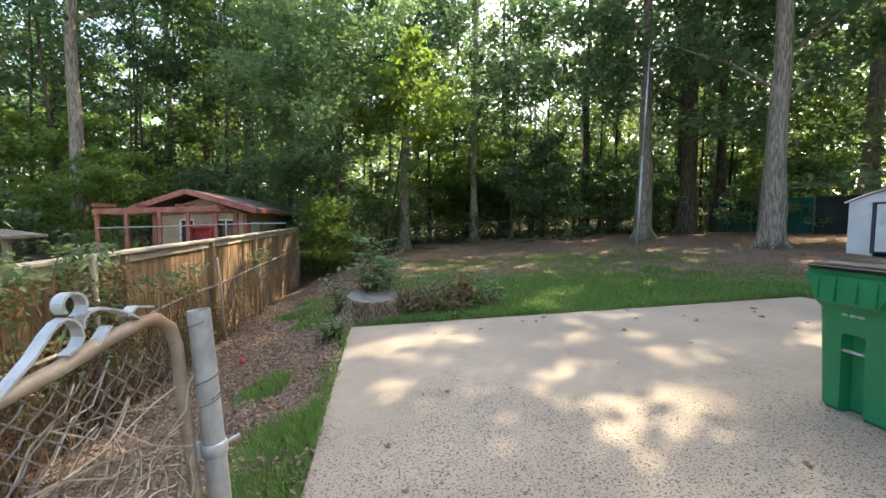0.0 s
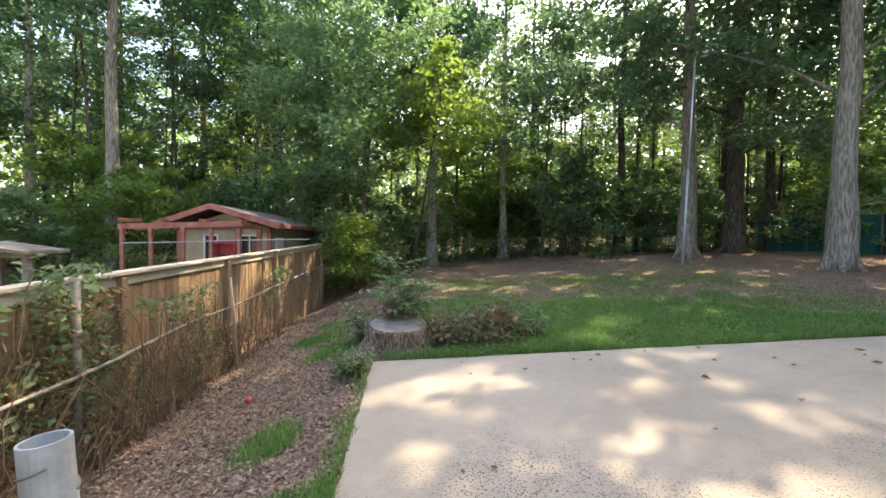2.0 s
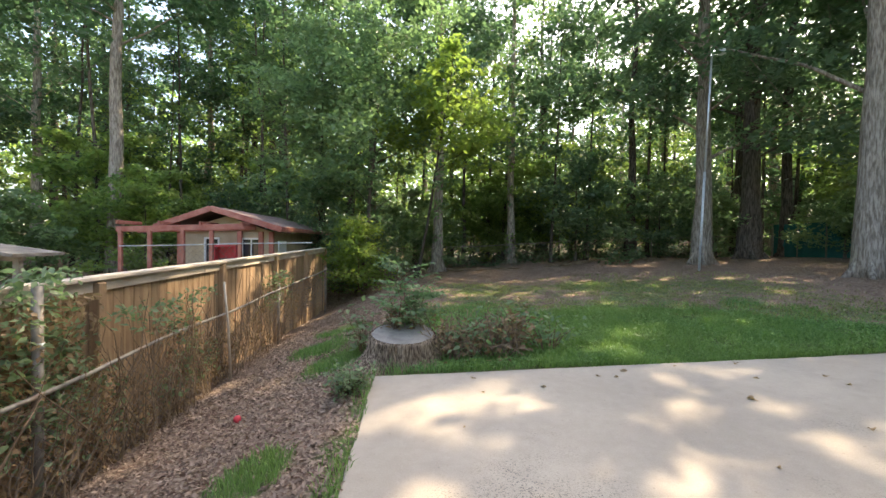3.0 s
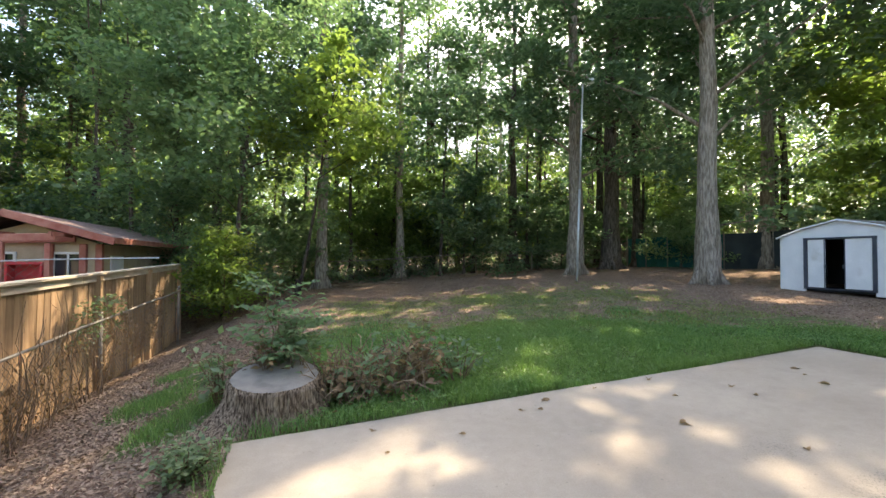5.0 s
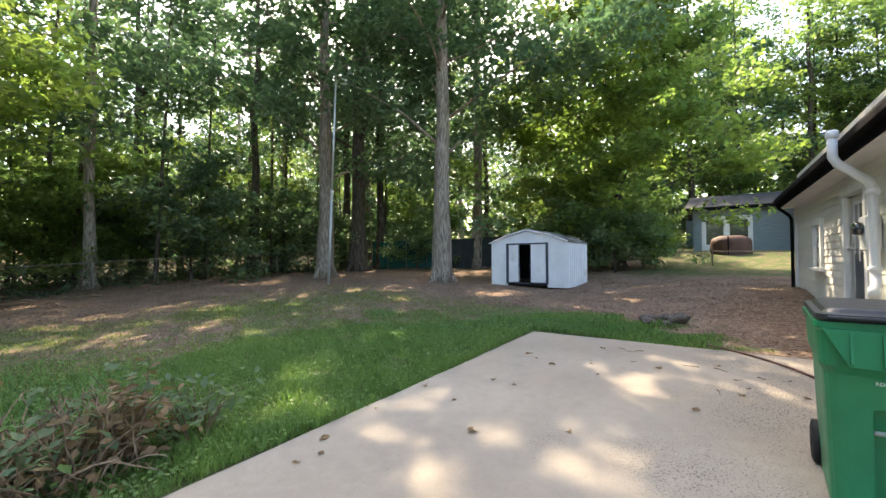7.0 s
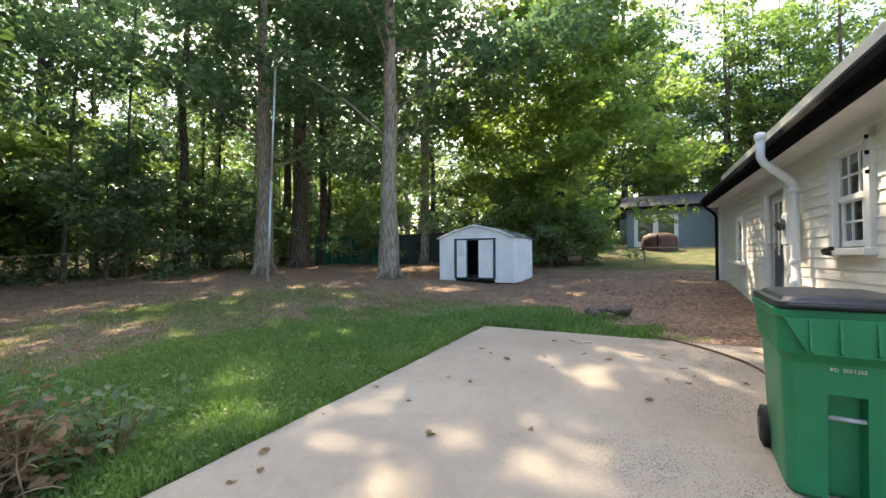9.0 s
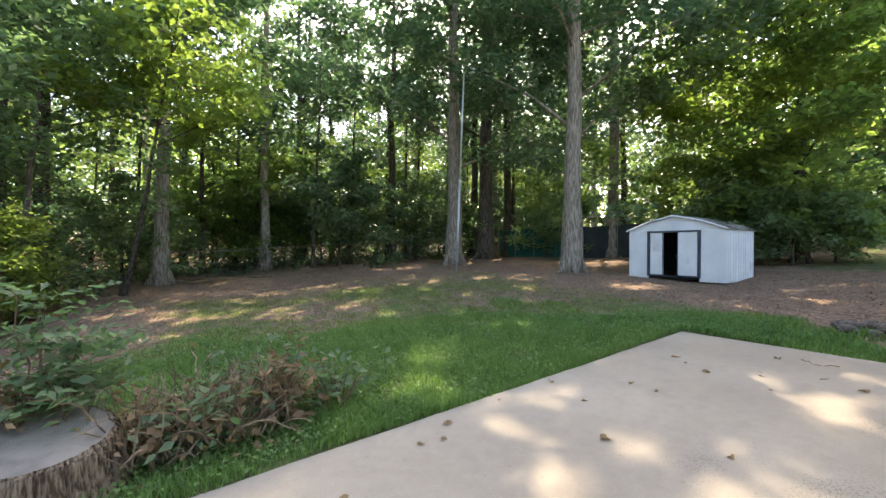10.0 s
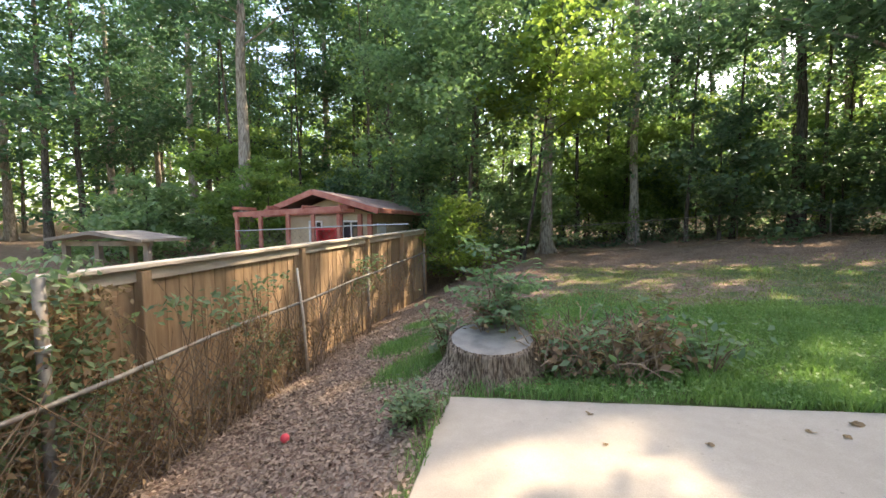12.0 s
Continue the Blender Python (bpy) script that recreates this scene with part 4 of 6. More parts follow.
yz = [(0, SH), (SW, SH), (SW * 0.78, SH + 0.20), (SW * 0.5, ridge_z), (SW * 0.22, SH + 0.20)]
prism(g, yz, -0.017, 0.017, Matrix(((0, 1, 0, 0), (1, 0, 0, 0), (0, 0, 1, 0), (0, 0, 0, 1))))
box(g, (0, SW / 2, (SH + DH) / 2), (0.03, D1 - D0, SH - DH), 0.002)
part("gable", g, SHED_WHITE, SHED)
# ribbed side walls and back
for nm, y in (("side_wall", 0.0), ("side_wall", SW)):
    g = Geo()
    box(g, (SD / 2 + 0.01, y, SH / 2 - 0.05), (SD - 0.02, 0.02, SH + 0.1), 0.003)
    side = part(nm, g, SHED_WHITE, SHED)
    for i in range(11):
        part("rib", box(Geo(), (0.1 + i * (SD - 0.2) / 10, y - 0.016 if y == 0 else y + 0.016, SH / 2 - 0.04), (0.06, 0.03, SH + 0.06), 0.012), SHED_WHITE, side)
g = Geo()
box(g, (SD, SW / 2, SH / 2 - 0.05), (0.02, SW, SH + 0.1), 0.003)
prism(g, yz, SD - 0.01, SD + 0.01, Matrix(((0, 1, 0, 0), (1, 0, 0, 0), (0, 0, 1, 0), (0, 0, 0, 1))))
part("back_wall", g, SHED_WHITE, SHED)
# added dark sheets before the white walls, standing in for the shade indoors
part("back_lining", box(Geo(), (SD - 0.035, SW / 2, SH / 2), (0.02, SW - 0.06, SH), 0.003), DARK_INSIDE, SHED)
for y in (0.03, SW - 0.03):
    part("side_lining", box(Geo(), (SD / 2, y, SH / 2), (SD - 0.12, 0.015, SH), 0.003), DARK_INSIDE, SHED)
g = Geo()
box(g, (SD / 2, SW / 2, -0.03), (SD - 0.05, SW - 0.05, 0.05), 0.003)
part("floor", g, DARK_INSIDE, SHED)
g = Geo()
prof = [(-0.06, SH - 0.02), (SW * 0.215, SH + 0.215), (SW * 0.5, ridge_z + 0.02), (SW * 0.785, SH + 0.215), (SW + 0.06, SH - 0.02)]
prism(g, prof + [(a, b + 0.022) for a, b in reversed(prof)], -0.07, SD + 0.07, Matrix(((0, 1, 0, 0), (1, 0, 0, 0), (0, 0, 1, 0), (0, 0, 0, 1))))
roof = part("roof", g, SHED_ROOF, SHED, "weathered grey roof with dark leaf stains")
for i in range(9):
    g = Geo()
    xr = i * (SD + 0.08) / 8 - 0.04
    for (a, b), (c, d) in zip(prof[:-1], prof[1:]):
        tube(g, [(xr, a, b + 0.026), (xr, c, d + 0.026)], 0.012, 6)
    part("rib", g, SHED_ROOF, roof)
g = Geo()
for (a, b), (c, d) in zip(prof[:-1], prof[1:]):
    tube(g, [(-0.075, a, b + 0.005), (-0.075, c, d + 0.005)], 0.022, 6)
part("rake_trim", g, SHED_WHITE, SHED)
# dark uprights and track, then the two leaves slid part open
for y in (D0, D1):
    part("door_post", box(Geo(), (-0.03, y, DH / 2), (0.04, 0.075, DH + 0.02), 0.004), SHED_DARK, SHED)
part("door_track", box(Geo(), (-0.032, (D0 + D1) / 2, DH + 0.02), (0.045, D1 - D0 + 0.08, 0.045), 0.004), SHED_DARK, SHED)
part("bottom_track", box(Geo(), (-0.03, (D0 + D1) / 2, 0.015), (0.045, D1 - D0, 0.03), 0.004), SHED_DARK, SHED)
for ya, yb, lab in ((D0 + 0.05, D0 + 0.56, "white sliding shed door with rust patch"), (D1 - 0.42, D1 - 0.05, "white sliding shed door pushed back")):
    d = part("door", box(Geo(), (-0.02, (ya + yb) / 2, DH / 2 + 0.02), (0.022, yb - ya, DH - 0.05), 0.004), SHED_WHITE, SHED, lab)
    hy = yb + 0.005 if ya == D0 + 0.05 else ya - 0.005
    part("handle", box(Geo(), (-0.045, hy, DH * 0.46), (0.035, 0.05, 0.09), 0.008), SHED_DARK, d, "dark handle")
    part("edge_strip", box(Geo(), (-0.034, ya + 0.012 if ya > 1 else yb - 0.012, DH / 2 + 0.02), (0.012, 0.024, DH - 0.06), 0.003), SHED_DARK, d)

# ---- wheeled rubbish bin ----
BIN = thing("wheeled_bin", (3.83, 2.63, sz(3.85)), -3, "green wheeled rubbish bin with dark grey lid", "bin")


def bin_ring(x0, x1, w, z, r=0.06, n=5, dent=0.0):
    """A rounded rectangle at height z, from x0 to x1 deep and w wide, with a dent in its front."""
    pts = []
    for cx, cy, a0 in ((x1 - r, w / 2 - r, 0), (x0 + r, w / 2 - r, 90), (x0 + r, -w / 2 + r, 180), (x1 - r, -w / 2 + r, 270)):
        for i in range(n):
            a = radians(a0 + 90 * i / (n - 1))
            pts.append((cx + r * math.cos(a), cy + r * math.sin(a), z))
        if a0 == 90:
            pts += [(x0, 0.105, z), (x0 + dent, 0.094, z), (x0 + dent, -0.044, z), (x0, -0.055, z)]
    return pts


def loft(g, rings, cap_a=True, cap_b=True):
    n = len(rings[0])
    verts = [p for r in rings for p in r]
    faces = [(i * n + k, i * n + (k + 1) % n, (i + 1) * n + (k + 1) % n, (i + 1) * n + k) for i in range(len(rings) - 1) for k in range(n)]
    if cap_a:
        faces.append(tuple(range(n)))
    if cap_b:
        faces.append(tuple((len(rings) - 1) * n + k for k in range(n)))
    return g.add(verts, faces)


g = Geo()
D = 0.075
loft(g, [bin_ring(0.075, 0.62, 0.52, 0.0, 0.08, dent=D), bin_ring(0.055, 0.64, 0.545, 0.03, 0.08, dent=D), bin_ring(0.05, 0.67, 0.565, 0.30, 0.08, dent=D), bin_ring(0.042, 0.70, 0.58, 0.565, 0.08, dent=D), bin_ring(0.041, 0.70, 0.581, 0.585, 0.08),
         bin_ring(0.03, 0.74, 0.59, 0.75, 0.08), bin_ring(0.0, 0.77, 0.63, 0.80, 0.07), bin_ring(-0.005, 0.79, 0.645, 0.98, 0.07), bin_ring(-0.03, 0.80, 0.675, 1.00, 0.06), bin_ring(-0.03, 0.80, 0.675, 1.035, 0.06)])
body = part("body", g, BIN_GREEN, BIN, smooth=False)
g = Geo()       # the deep front collar, narrowing downwards, with its ribs
prism(g, [(-0.30, 1.0), (0.30, 1.0), (0.20, 0.81), (-0.20, 0.81)], -0.055, 0.02, Matrix(((0, 1, 0, 0), (1, 0, 0, 0), (0, 0, 1, 0), (0, 0, 0, 1))))
part("front_collar", g, BIN_GREEN, body)
for y in (-0.19, -0.07, 0.07, 0.19):
    part("rib", prism(Geo(), [(-0.06, 0.99), (-0.078, 0.83), (-0.05, 0.815)], y - 0.006, y + 0.006), BIN_GREEN, body)
part("catch_bar", tube(Geo(), [(0.058, -0.05, 0.46), (0.058, 0.10, 0.46)], 0.0125, 10), GALV, body, "galvanised lifting bar", smooth=True)
g = Geo()
loft(g, [bin_ring(-0.035, 0.80, 0.64, 1.036, 0.06), bin_ring(-0.045, 0.81, 0.66, 1.05, 0.06), bin_ring(-0.04, 0.80, 0.65, 1.075, 0.06), bin_ring(0.02, 0.76, 0.59, 1.080, 0.06), bin_ring(0.04, 0.74, 0.55, 1.098, 0.06), bin_ring(0.10, 0.72, 0.48, 1.106, 0.06)])
lid = part("lid", g, BIN_BLACK, BIN, "dark grey hinged lid, closed")
part("lid_lip", box(Geo(), (-0.045, 0, 1.058), (0.03, 0.56, 0.022), 0.006), BIN_BLACK, lid)
part("handle", tube(Geo(), [(0.78, -0.24, 1.02), (0.90, -0.24, 1.03), (0.92, 0, 1.03), (0.90, 0.24, 1.03), (0.78, 0.24, 1.02)], 0.017, 8), BIN_GREEN, BIN, smooth=True)
for y in (0.335, -0.335):
    w = part("wheel", lathe(Geo(), [(0.05, -0.028), (0.11, -0.03), (0.138, -0.02), (0.14, 0.0), (0.138, 0.02), (0.11, 0.03), (0.05, 0.028)], (0.66, y - 0.05 * (1 if y > 0 else -1), 0.14), 24, "y"), RUBBER, BIN, "black rubber wheel", smooth=True)
    part("hub", lathe(Geo(), [(0.02, -0.036), (0.055, -0.034), (0.06, 0.0), (0.055, 0.034), (0.02, 0.036)], (0.66, y - 0.05 * (1 if y > 0 else -1), 0.14), 14, "y"), BIN_BLACK, w, smooth=True)
part("axle", tube(Geo(), [(0.66, -0.3, 0.14), (0.66, 0.3, 0.14)], 0.012, 8), GALV, BIN)


BIN.matrix_basis = BIN.matrix_basis @ Matrix.Diagonal((1.0, 0.88, 0.89, 1))


def text_mesh(name, text, size, depth=0.0015):
    cu = bpy.data.curves.new(name, "FONT")
    cu.body, cu.size, cu.extrude, cu.align_x, cu.align_y = text, size, depth, "CENTER", "CENTER"
    tmp = bpy.data.objects.new(name, cu)
    me = bpy.data.meshes.new_from_object(tmp)
    bpy.data.objects.remove(tmp)
    bpy.data.curves.remove(cu)
    return me


number = part("number", None, WHITE_PAINT, body, "white stamped serial number", me=text_mesh("number", "RD  0051255", 0.027))
number.matrix_basis = Matrix(((0, 0, -1, 0.0285), (-1, 0, 0, 0.022), (0, 1, 0, 0.722), (0, 0, 0, 1)))

# ---- wooden privacy fence ----
FX = -1.9


def fence_top(y):
    return 1.01 + 0.0135 * (y - 5)


FENCE = thing("wooden_fence", (FX, 0, 0), 0, "weathered pine board privacy fence with flat grey cap", "fence")
rf = np.random.default_rng(3)
boards = []
for i in range(6):
    g = Geo()
    box(g, (0, 0, -0.5), (0.02, 0.138, 1.0), 0.003)
    boards.append(g.mesh("board"))
y = -2.0
while y < 15.0:
    zt = fence_top(y) - 0.045
    zb = hz(FX, y) + 0.03
    ob = part("board", None, WOOD_FENCE, FENCE, me=boards[int(rf.integers(6))])
    ob.matrix_basis = pose(rf.normal() * 0.003, y, zt, rf.normal() * 0.3, rf.normal() * 0.4, 0) @ Matrix.Diagonal((1, 1, zt - zb, 1))
    y += 0.143
y = -1.6
while y < 15.1:
    zb, zt = hz(FX, y) - 0.3, fence_top(y)
    part("post", box(Geo(), (0.055, y, (zb + zt - 0.05) / 2), (0.09, 0.09, zt - 0.05 - zb), 0.006), WOOD_FENCE, FENCE)
    y += 2.38
y = -2.07
while y < 15.0:
    b = min(y + 2.38, 15.05)
    za, zb = fence_top(y), fence_top(b)
    m = pose(0, 0, 0, math.degrees(math.atan2(zb - za, b - y)), 0, 0)
    part("cap", box(Geo(), (0.02, (y + b) / 2, (za + zb) / 2 - 0.012), (0.15, b - y - 0.006, 0.036), 0.005, m), WOOD_CAP, FENCE)
    part("cap_rail", box(Geo(), (0.028, (y + b) / 2, (za + zb) / 2 - 0.085), (0.036, b - y - 0.006, 0.10), 0.005, m), WOOD_CAP, FENCE)
    for dz in (1.35,):
        part("rail", box(Geo(), (-0.03, (y + b) / 2, (za + zb) / 2 - dz), (0.036, b - y - 0.006, 0.088), 0.005, m), WOOD_FENCE, FENCE)
    y = b
    if y > 14.9:
        break

# ---- chain-link fence along the boards ----
CX = -1.55


def rail_z(y):
    return 0.31 + 0.024 * (y - 4.5)


def link_mesh(g, along, low, high, length, cell, r):
    """Woven wire: two families of slanting wires over a strip; along maps (s, z) to a place."""
    n = int((length + (high - low)) / cell)
    for k in range(n + 1):
        for sgn in (1, -1):
            s0 = k * cell - (high - low) if sgn > 0 else k * cell
            pts = []
            steps = max(2, int((high - low) / cell) * 2)
            for i in range(steps + 1):
                z = low + (high - low) * i / steps
                s = s0 + sgn * (z - low)
                if -0.001 <= s <= length + 0.001:
                    pts.append(along(s, z, (0.5 - (i % 2)) * 0.006 * sgn))
            if len(pts) > 1:
                tube(g, pts, r, 3, False)


CHAIN = thing("chain_link_fence", (0, 0, 0), 0, "old low chain-link fence tangled with dead vines", "fence")
g = Geo()
link_mesh(g, lambda s, z, o: (CX + o, -1.5 + s, rail_z(-1.5 + s) - 0.9 + z), 0.0, 0.9, 15.5, 0.085, 0.0022)
part("wire_mesh", g, GALV_OLD, CHAIN, fix=False)
pts = [(CX + 0.02 * math.sin(y * 1.7), y, rail_z(y) + 0.012 * math.sin(y * 2.3)) for y in np.arange(-1.5, 14.01, 0.5)]
part("top_rail", tube(Geo(), pts, 0.0165, 10), GALV_OLD, CHAIN, smooth=True)
for y in (-1.3, 1.7, 9.7, 13.9):
    zt = rail_z(y) + 0.06
    zb = hz(CX, y) - 0.2
    p = part("post", tube(Geo(), [(CX - 0.04, y, zb), (CX - 0.04, y, zt)], 0.028, 12), GALV_OLD, CHAIN, smooth=True)
    part("post_cap", lathe(Geo(), [(0.031, 0), (0.031, 0.03), (0.012, 0.055)], (CX - 0.04, y, zt), 12), GALV_OLD, p, smooth=True)
p = part("tall_post", tube(Geo(), [(-1.60, 4.66, -0.85), (-1.60, 4.66, 1.03)], 0.033, 14), GALV_OLD, CHAIN, "tall galvanised corner post", smooth=True)
part("tension_band", lathe(Geo(), [(0.038, -0.02), (0.041, 0), (0.038, 0.02)], (-1.60, 4.66, 0.62), 14), GALV, p, smooth=True)
tagged(part("garden_stake", tube(Geo(), [(-1.46, 7.34, -0.6), (-1.47, 7.28, 0.2), (-1.50, 7.22, 0.81)], [0.018, 0.017, 0.013], 8), WOOD_CAP, smooth=True), "thin weathered wooden stake leaning on the chain-link fence", "stake")

# ---- vines and dry growth on that fence ----
rv = np.random.default_rng(17)


def along_fence(n, ya, yb, za, zb, spread=0.13):
    y = rv.uniform(ya, yb, n)
    z = rv.uniform(za, zb, n)
    keep = np.array([noise.noise((a * 1.1, b * 1.6, 3.1)) for a, b in zip(y, z)]) > -0.12
    y, z = y[keep], z[keep]
    x = CX - np.abs(rv.normal(size=len(y))) * spread * 1.2 + 0.02
    return np.stack([np.maximum(x, FX + 0.1), y, rail_z(y) - 0.9 + z], axis=1)


pts = np.concatenate([along_fence(7000, 1.8, 5.2, 0.05, 1.5, 0.14), along_fence(2300, 5.0, 7.6, 0.0, 1.0, 0.1), along_fence(500, 7.6, 9.2, 0.0, 0.7, 0.08), along_fence(900, 9.0, 13.0, 0.0, 1.1, 0.08), along_fence(1500, -1.5, 2.0, 0.2, 1.5, 0.16)])
v, f = leaf_arrays(rv, pts, 0.052, 0.0, 0.5, 1.0)
tagged(part("dry_vine_leaves", None, LEAF_DRY, me=cloud_mesh("dry_vine_leaves", v, f)), "withered brown vine leaves hanging on the wire fence", "vine", kind="stuff")
pts = np.concatenate([along_fence(4400, 2.2, 5.0, 0.5, 1.72, 0.16), along_fence(1500, 4.6, 7.2, 0.2, 1.3, 0.12), along_fence(350, 9.2, 10.6, 0.6, 1.2, 0.12), along_fence(3200, -1.5, 2.8, 0.4, 1.75, 0.2)])
v, f = leaf_arrays(rv, pts, 0.070, 0.3, 0.5, 0.3)
tagged(part("green_vine_leaves", None, LEAF_BLUE, me=cloud_mesh("green_vine_leaves", v, f)), "pale green vine leaves over the fence", "vine", kind="stuff")
g = Geo()
for i in range(460):
    y = rv.uniform(-1.0, 9.5) if i % 3 else rv.uniform(2.5, 7.0)
    x = CX + rv.normal() * 0.07
    fine = 0.5 if i > 150 else 1.0
    low = hz(CX, y) if fine == 1.0 else rv.uniform(hz(CX, y), rail_z(y))
    a = Vector((x, y, low))
    b = Vector((x + rv.normal() * 0.08, y + rv.normal() * 0.5 * fine, min(low + 0.7, rail_z(y) + rv.uniform(-0.5, 0.55)) if fine < 1 else rail_z(y) + rv.uniform(-0.5, 0.55)))
    tube(g, branch_points(rv, a, b, 0, 6, 0.09), [q * fine for q in (0.007, 0.006, 0.005, 0.005, 0.004, 0.002)], 4, False)
tagged(part("vine_stems", g, TWIG, fix=False), "bare brown vine stems twined through the fence", "vine", kind="stuff")

# ---- gate post and the open chain-link gate ----
zt = 1.075
POST = thing("gate_post", (0.476, 1.93, 0), 0, "galvanised steel gate post, open at the top", "post")
POST.matrix_basis = POST.matrix_basis @ pose(0, 0, 0, 0, -4.2, 0)
g = Geo()
lathe(g, [(0.0335, -0.35), (0.0335, zt), (0.029, zt), (0.029, zt - 0.3)], (0, 0, 0), 22)
part("tube", g, GALV, POST, smooth=False)
for zc in (0.62, 0.02):
    band = part("hinge_band", lathe(Geo(), [(0.034, -0.022), (0.039, -0.018), (0.039, 0.018), (0.034, 0.022)], (0, 0, zc), 18), GALV, POST, smooth=True)
    part("bolt", tube(Geo(), [(0.025, 0.025, zc), (0.055, 0.045, zc + 0.008), (0.062, 0.05, zc + 0.012)], 0.006, 6), GALV, band)
    part("hinge_pin", box(Geo(), (-0.052, -0.012, zc), (0.035, 0.03, 0.06), 0.006), GALV, band)
g = Geo()
for zc in (0.99, 0.82, 0.79, 0.77):
    a0 = rv.uniform(0, 6)
    tube(g, [(0.0355 * math.cos(a0 + q * 0.4), 0.0355 * math.sin(a0 + q * 0.4), zc + 0.004 * q) for q in range(14)], 0.0022, 4)
part("tie_wire", g, GALV_OLD, POST)

GATE_AT = Matrix.Translation((0.42, 1.905, 0)) @ pose(0, 0, 0, 0, -4.5, 0) @ pose(0, 0, 0, 0, 0, -106)
GATE = thing("chain_link_gate", (0.42, 1.905, 0), -106, "open chain-link gate with bent pipe frame and scroll ornament", "gate")
# local x runs from the hinge to the free end
GL = 1.05
GATE.matrix_basis = GATE_AT
pts = [(0.0, 0, -0.10), (0.008, 0, 0.82), (0.004, 0, 0.97), (0.02, 0, 1.033), (0.068, 0, 1.072), (0.118, 0, 1.076), (0.206, 0, 1.061), (0.35, 0, 1.026), (0.6, 0, 0.985), (0.85, 0, 0.97), (0.97, 0, 0.95), (1.03, 0, 0.90), (GL, 0, 0.82), (GL, 0, -0.10)]
frame_part = part("pipe_frame", tube(Geo(), pts + [(0.0, 0, -0.10)], 0.0185, 12), RUST, GATE, "rust-streaked bent pipe frame", smooth=True)
g = Geo()
link_mesh(g, lambda s, z, o: (s + 0.012 * math.sin(z * 9), o * 2 + 0.012 * math.sin(7 * s + 5 * z), z), -0.08, 1.0, GL, 0.062, 0.0024)
part("wire_mesh", g, GALV_OLD, GATE, fix=False)


def strip(pts, w=0.022, th=0.004):
    """A flat band bent along points in the gate's plane."""
    g = Geo()
    n = len(pts)
    verts, faces = [], []
    for i in range(n):
        a, b = Vector(pts[max(i - 1, 0)]), Vector(pts[min(i + 1, n - 1)])
        d = (b - a).normalized()
        nn = Vector((-d.z, 0, d.x)) * th
        p = Vector(pts[i])
        verts += [p + Vector((0, -w, 0)) - nn, p + Vector((0, w, 0)) - nn, p + Vector((0, w, 0)) + nn, p + Vector((0, -w, 0)) + nn]
    for i in range(n - 1):
        for k in range(4):
            a, b = i * 4 + k, i * 4 + (k + 1) % 4
            faces.append((a, b, b + 4, a + 4))
    faces += [(0, 1, 2, 3), tuple((n - 1) * 4 + k for k in range(4))]
    return g.add(verts, faces)


def curl(x, z, r, a0, a1, n=16, shrink=0.55):
    out = []
    for i in range(n):
        t = i / (n - 1)
        a = radians(a0 + (a1 - a0) * t)
        rr = r * (1 - (1 - shrink) * t)
        out.append((x + rr * math.cos(a), 0, z + rr * math.sin(a)))
    return out


hook = [(0.47, 0, 1.01), (0.40, 0, 1.069), (0.361, 0, 1.112), (0.34, 0, 1.130), (0.322, 0, 1.137), (0.305, 0, 1.129), (0.293, 0, 1.110), (0.291, 0, 1.086), (0.305, 0, 1.064), (0.331, 0, 1.052)]
arch = [(0.135, 0, 1.090), (0.165, 0, 1.112), (0.20, 0, 1.130), (0.24, 0, 1.143), (0.268, 0, 1.140), (0.285, 0, 1.124), (0.288, 0, 1.104)]
for pts in (hook, arch, [(0.283, 0, 1.138)] + curl(0.302, 1.165, 0.031, 250, -40, 16, 0.8), [(0.262, 0, 1.052), (0.22, 0, 1.092)], [(0.17, 0, 1.105), (0.138, 0, 1.124), (0.085, 0, 1.112)],
            [(0.60, 0, 0.995), (0.70, 0, 1.05), (0.78, 0, 1.09)] + curl(0.84, 1.07, 0.05, 140, -150)):
    part("scroll", strip(pts, 0.017, 0.003), SILVER, GATE, "silver-painted scroll strip")
# dead vine caught in the gate
rg = np.random.default_rng(5)
g = Geo()
for i in range(190):
    a = Vector((rg.uniform(0, GL), rg.normal() * 0.02, rg.uniform(-0.1, 0.7)))
    b = a + Vector((rg.normal() * 0.22, rg.normal() * 0.03, rg.uniform(0.05, 0.4)))
    a.z, b.x, b.z = a.z + 0.15 * (i % 2), min(max(b.x, -0.04), GL), min(b.z, 0.99)
    tube(g, branch_points(rg, a, b, 0, 6, 0.12), 0.0026, 3, False)
dead = thing("dead_vine", (0.42, 1.905, 0), -106, "tangle of bleached dead vine in the gate's wire", "vine", kind="stuff")
dead.matrix_basis = GATE_AT
part("stem", g, surface("bleached_twig", (0.34, 0.27, 0.19), (0.52, 0.44, 0.33), 14, 0.9, 0.3, 0.002), dead, fix=False)

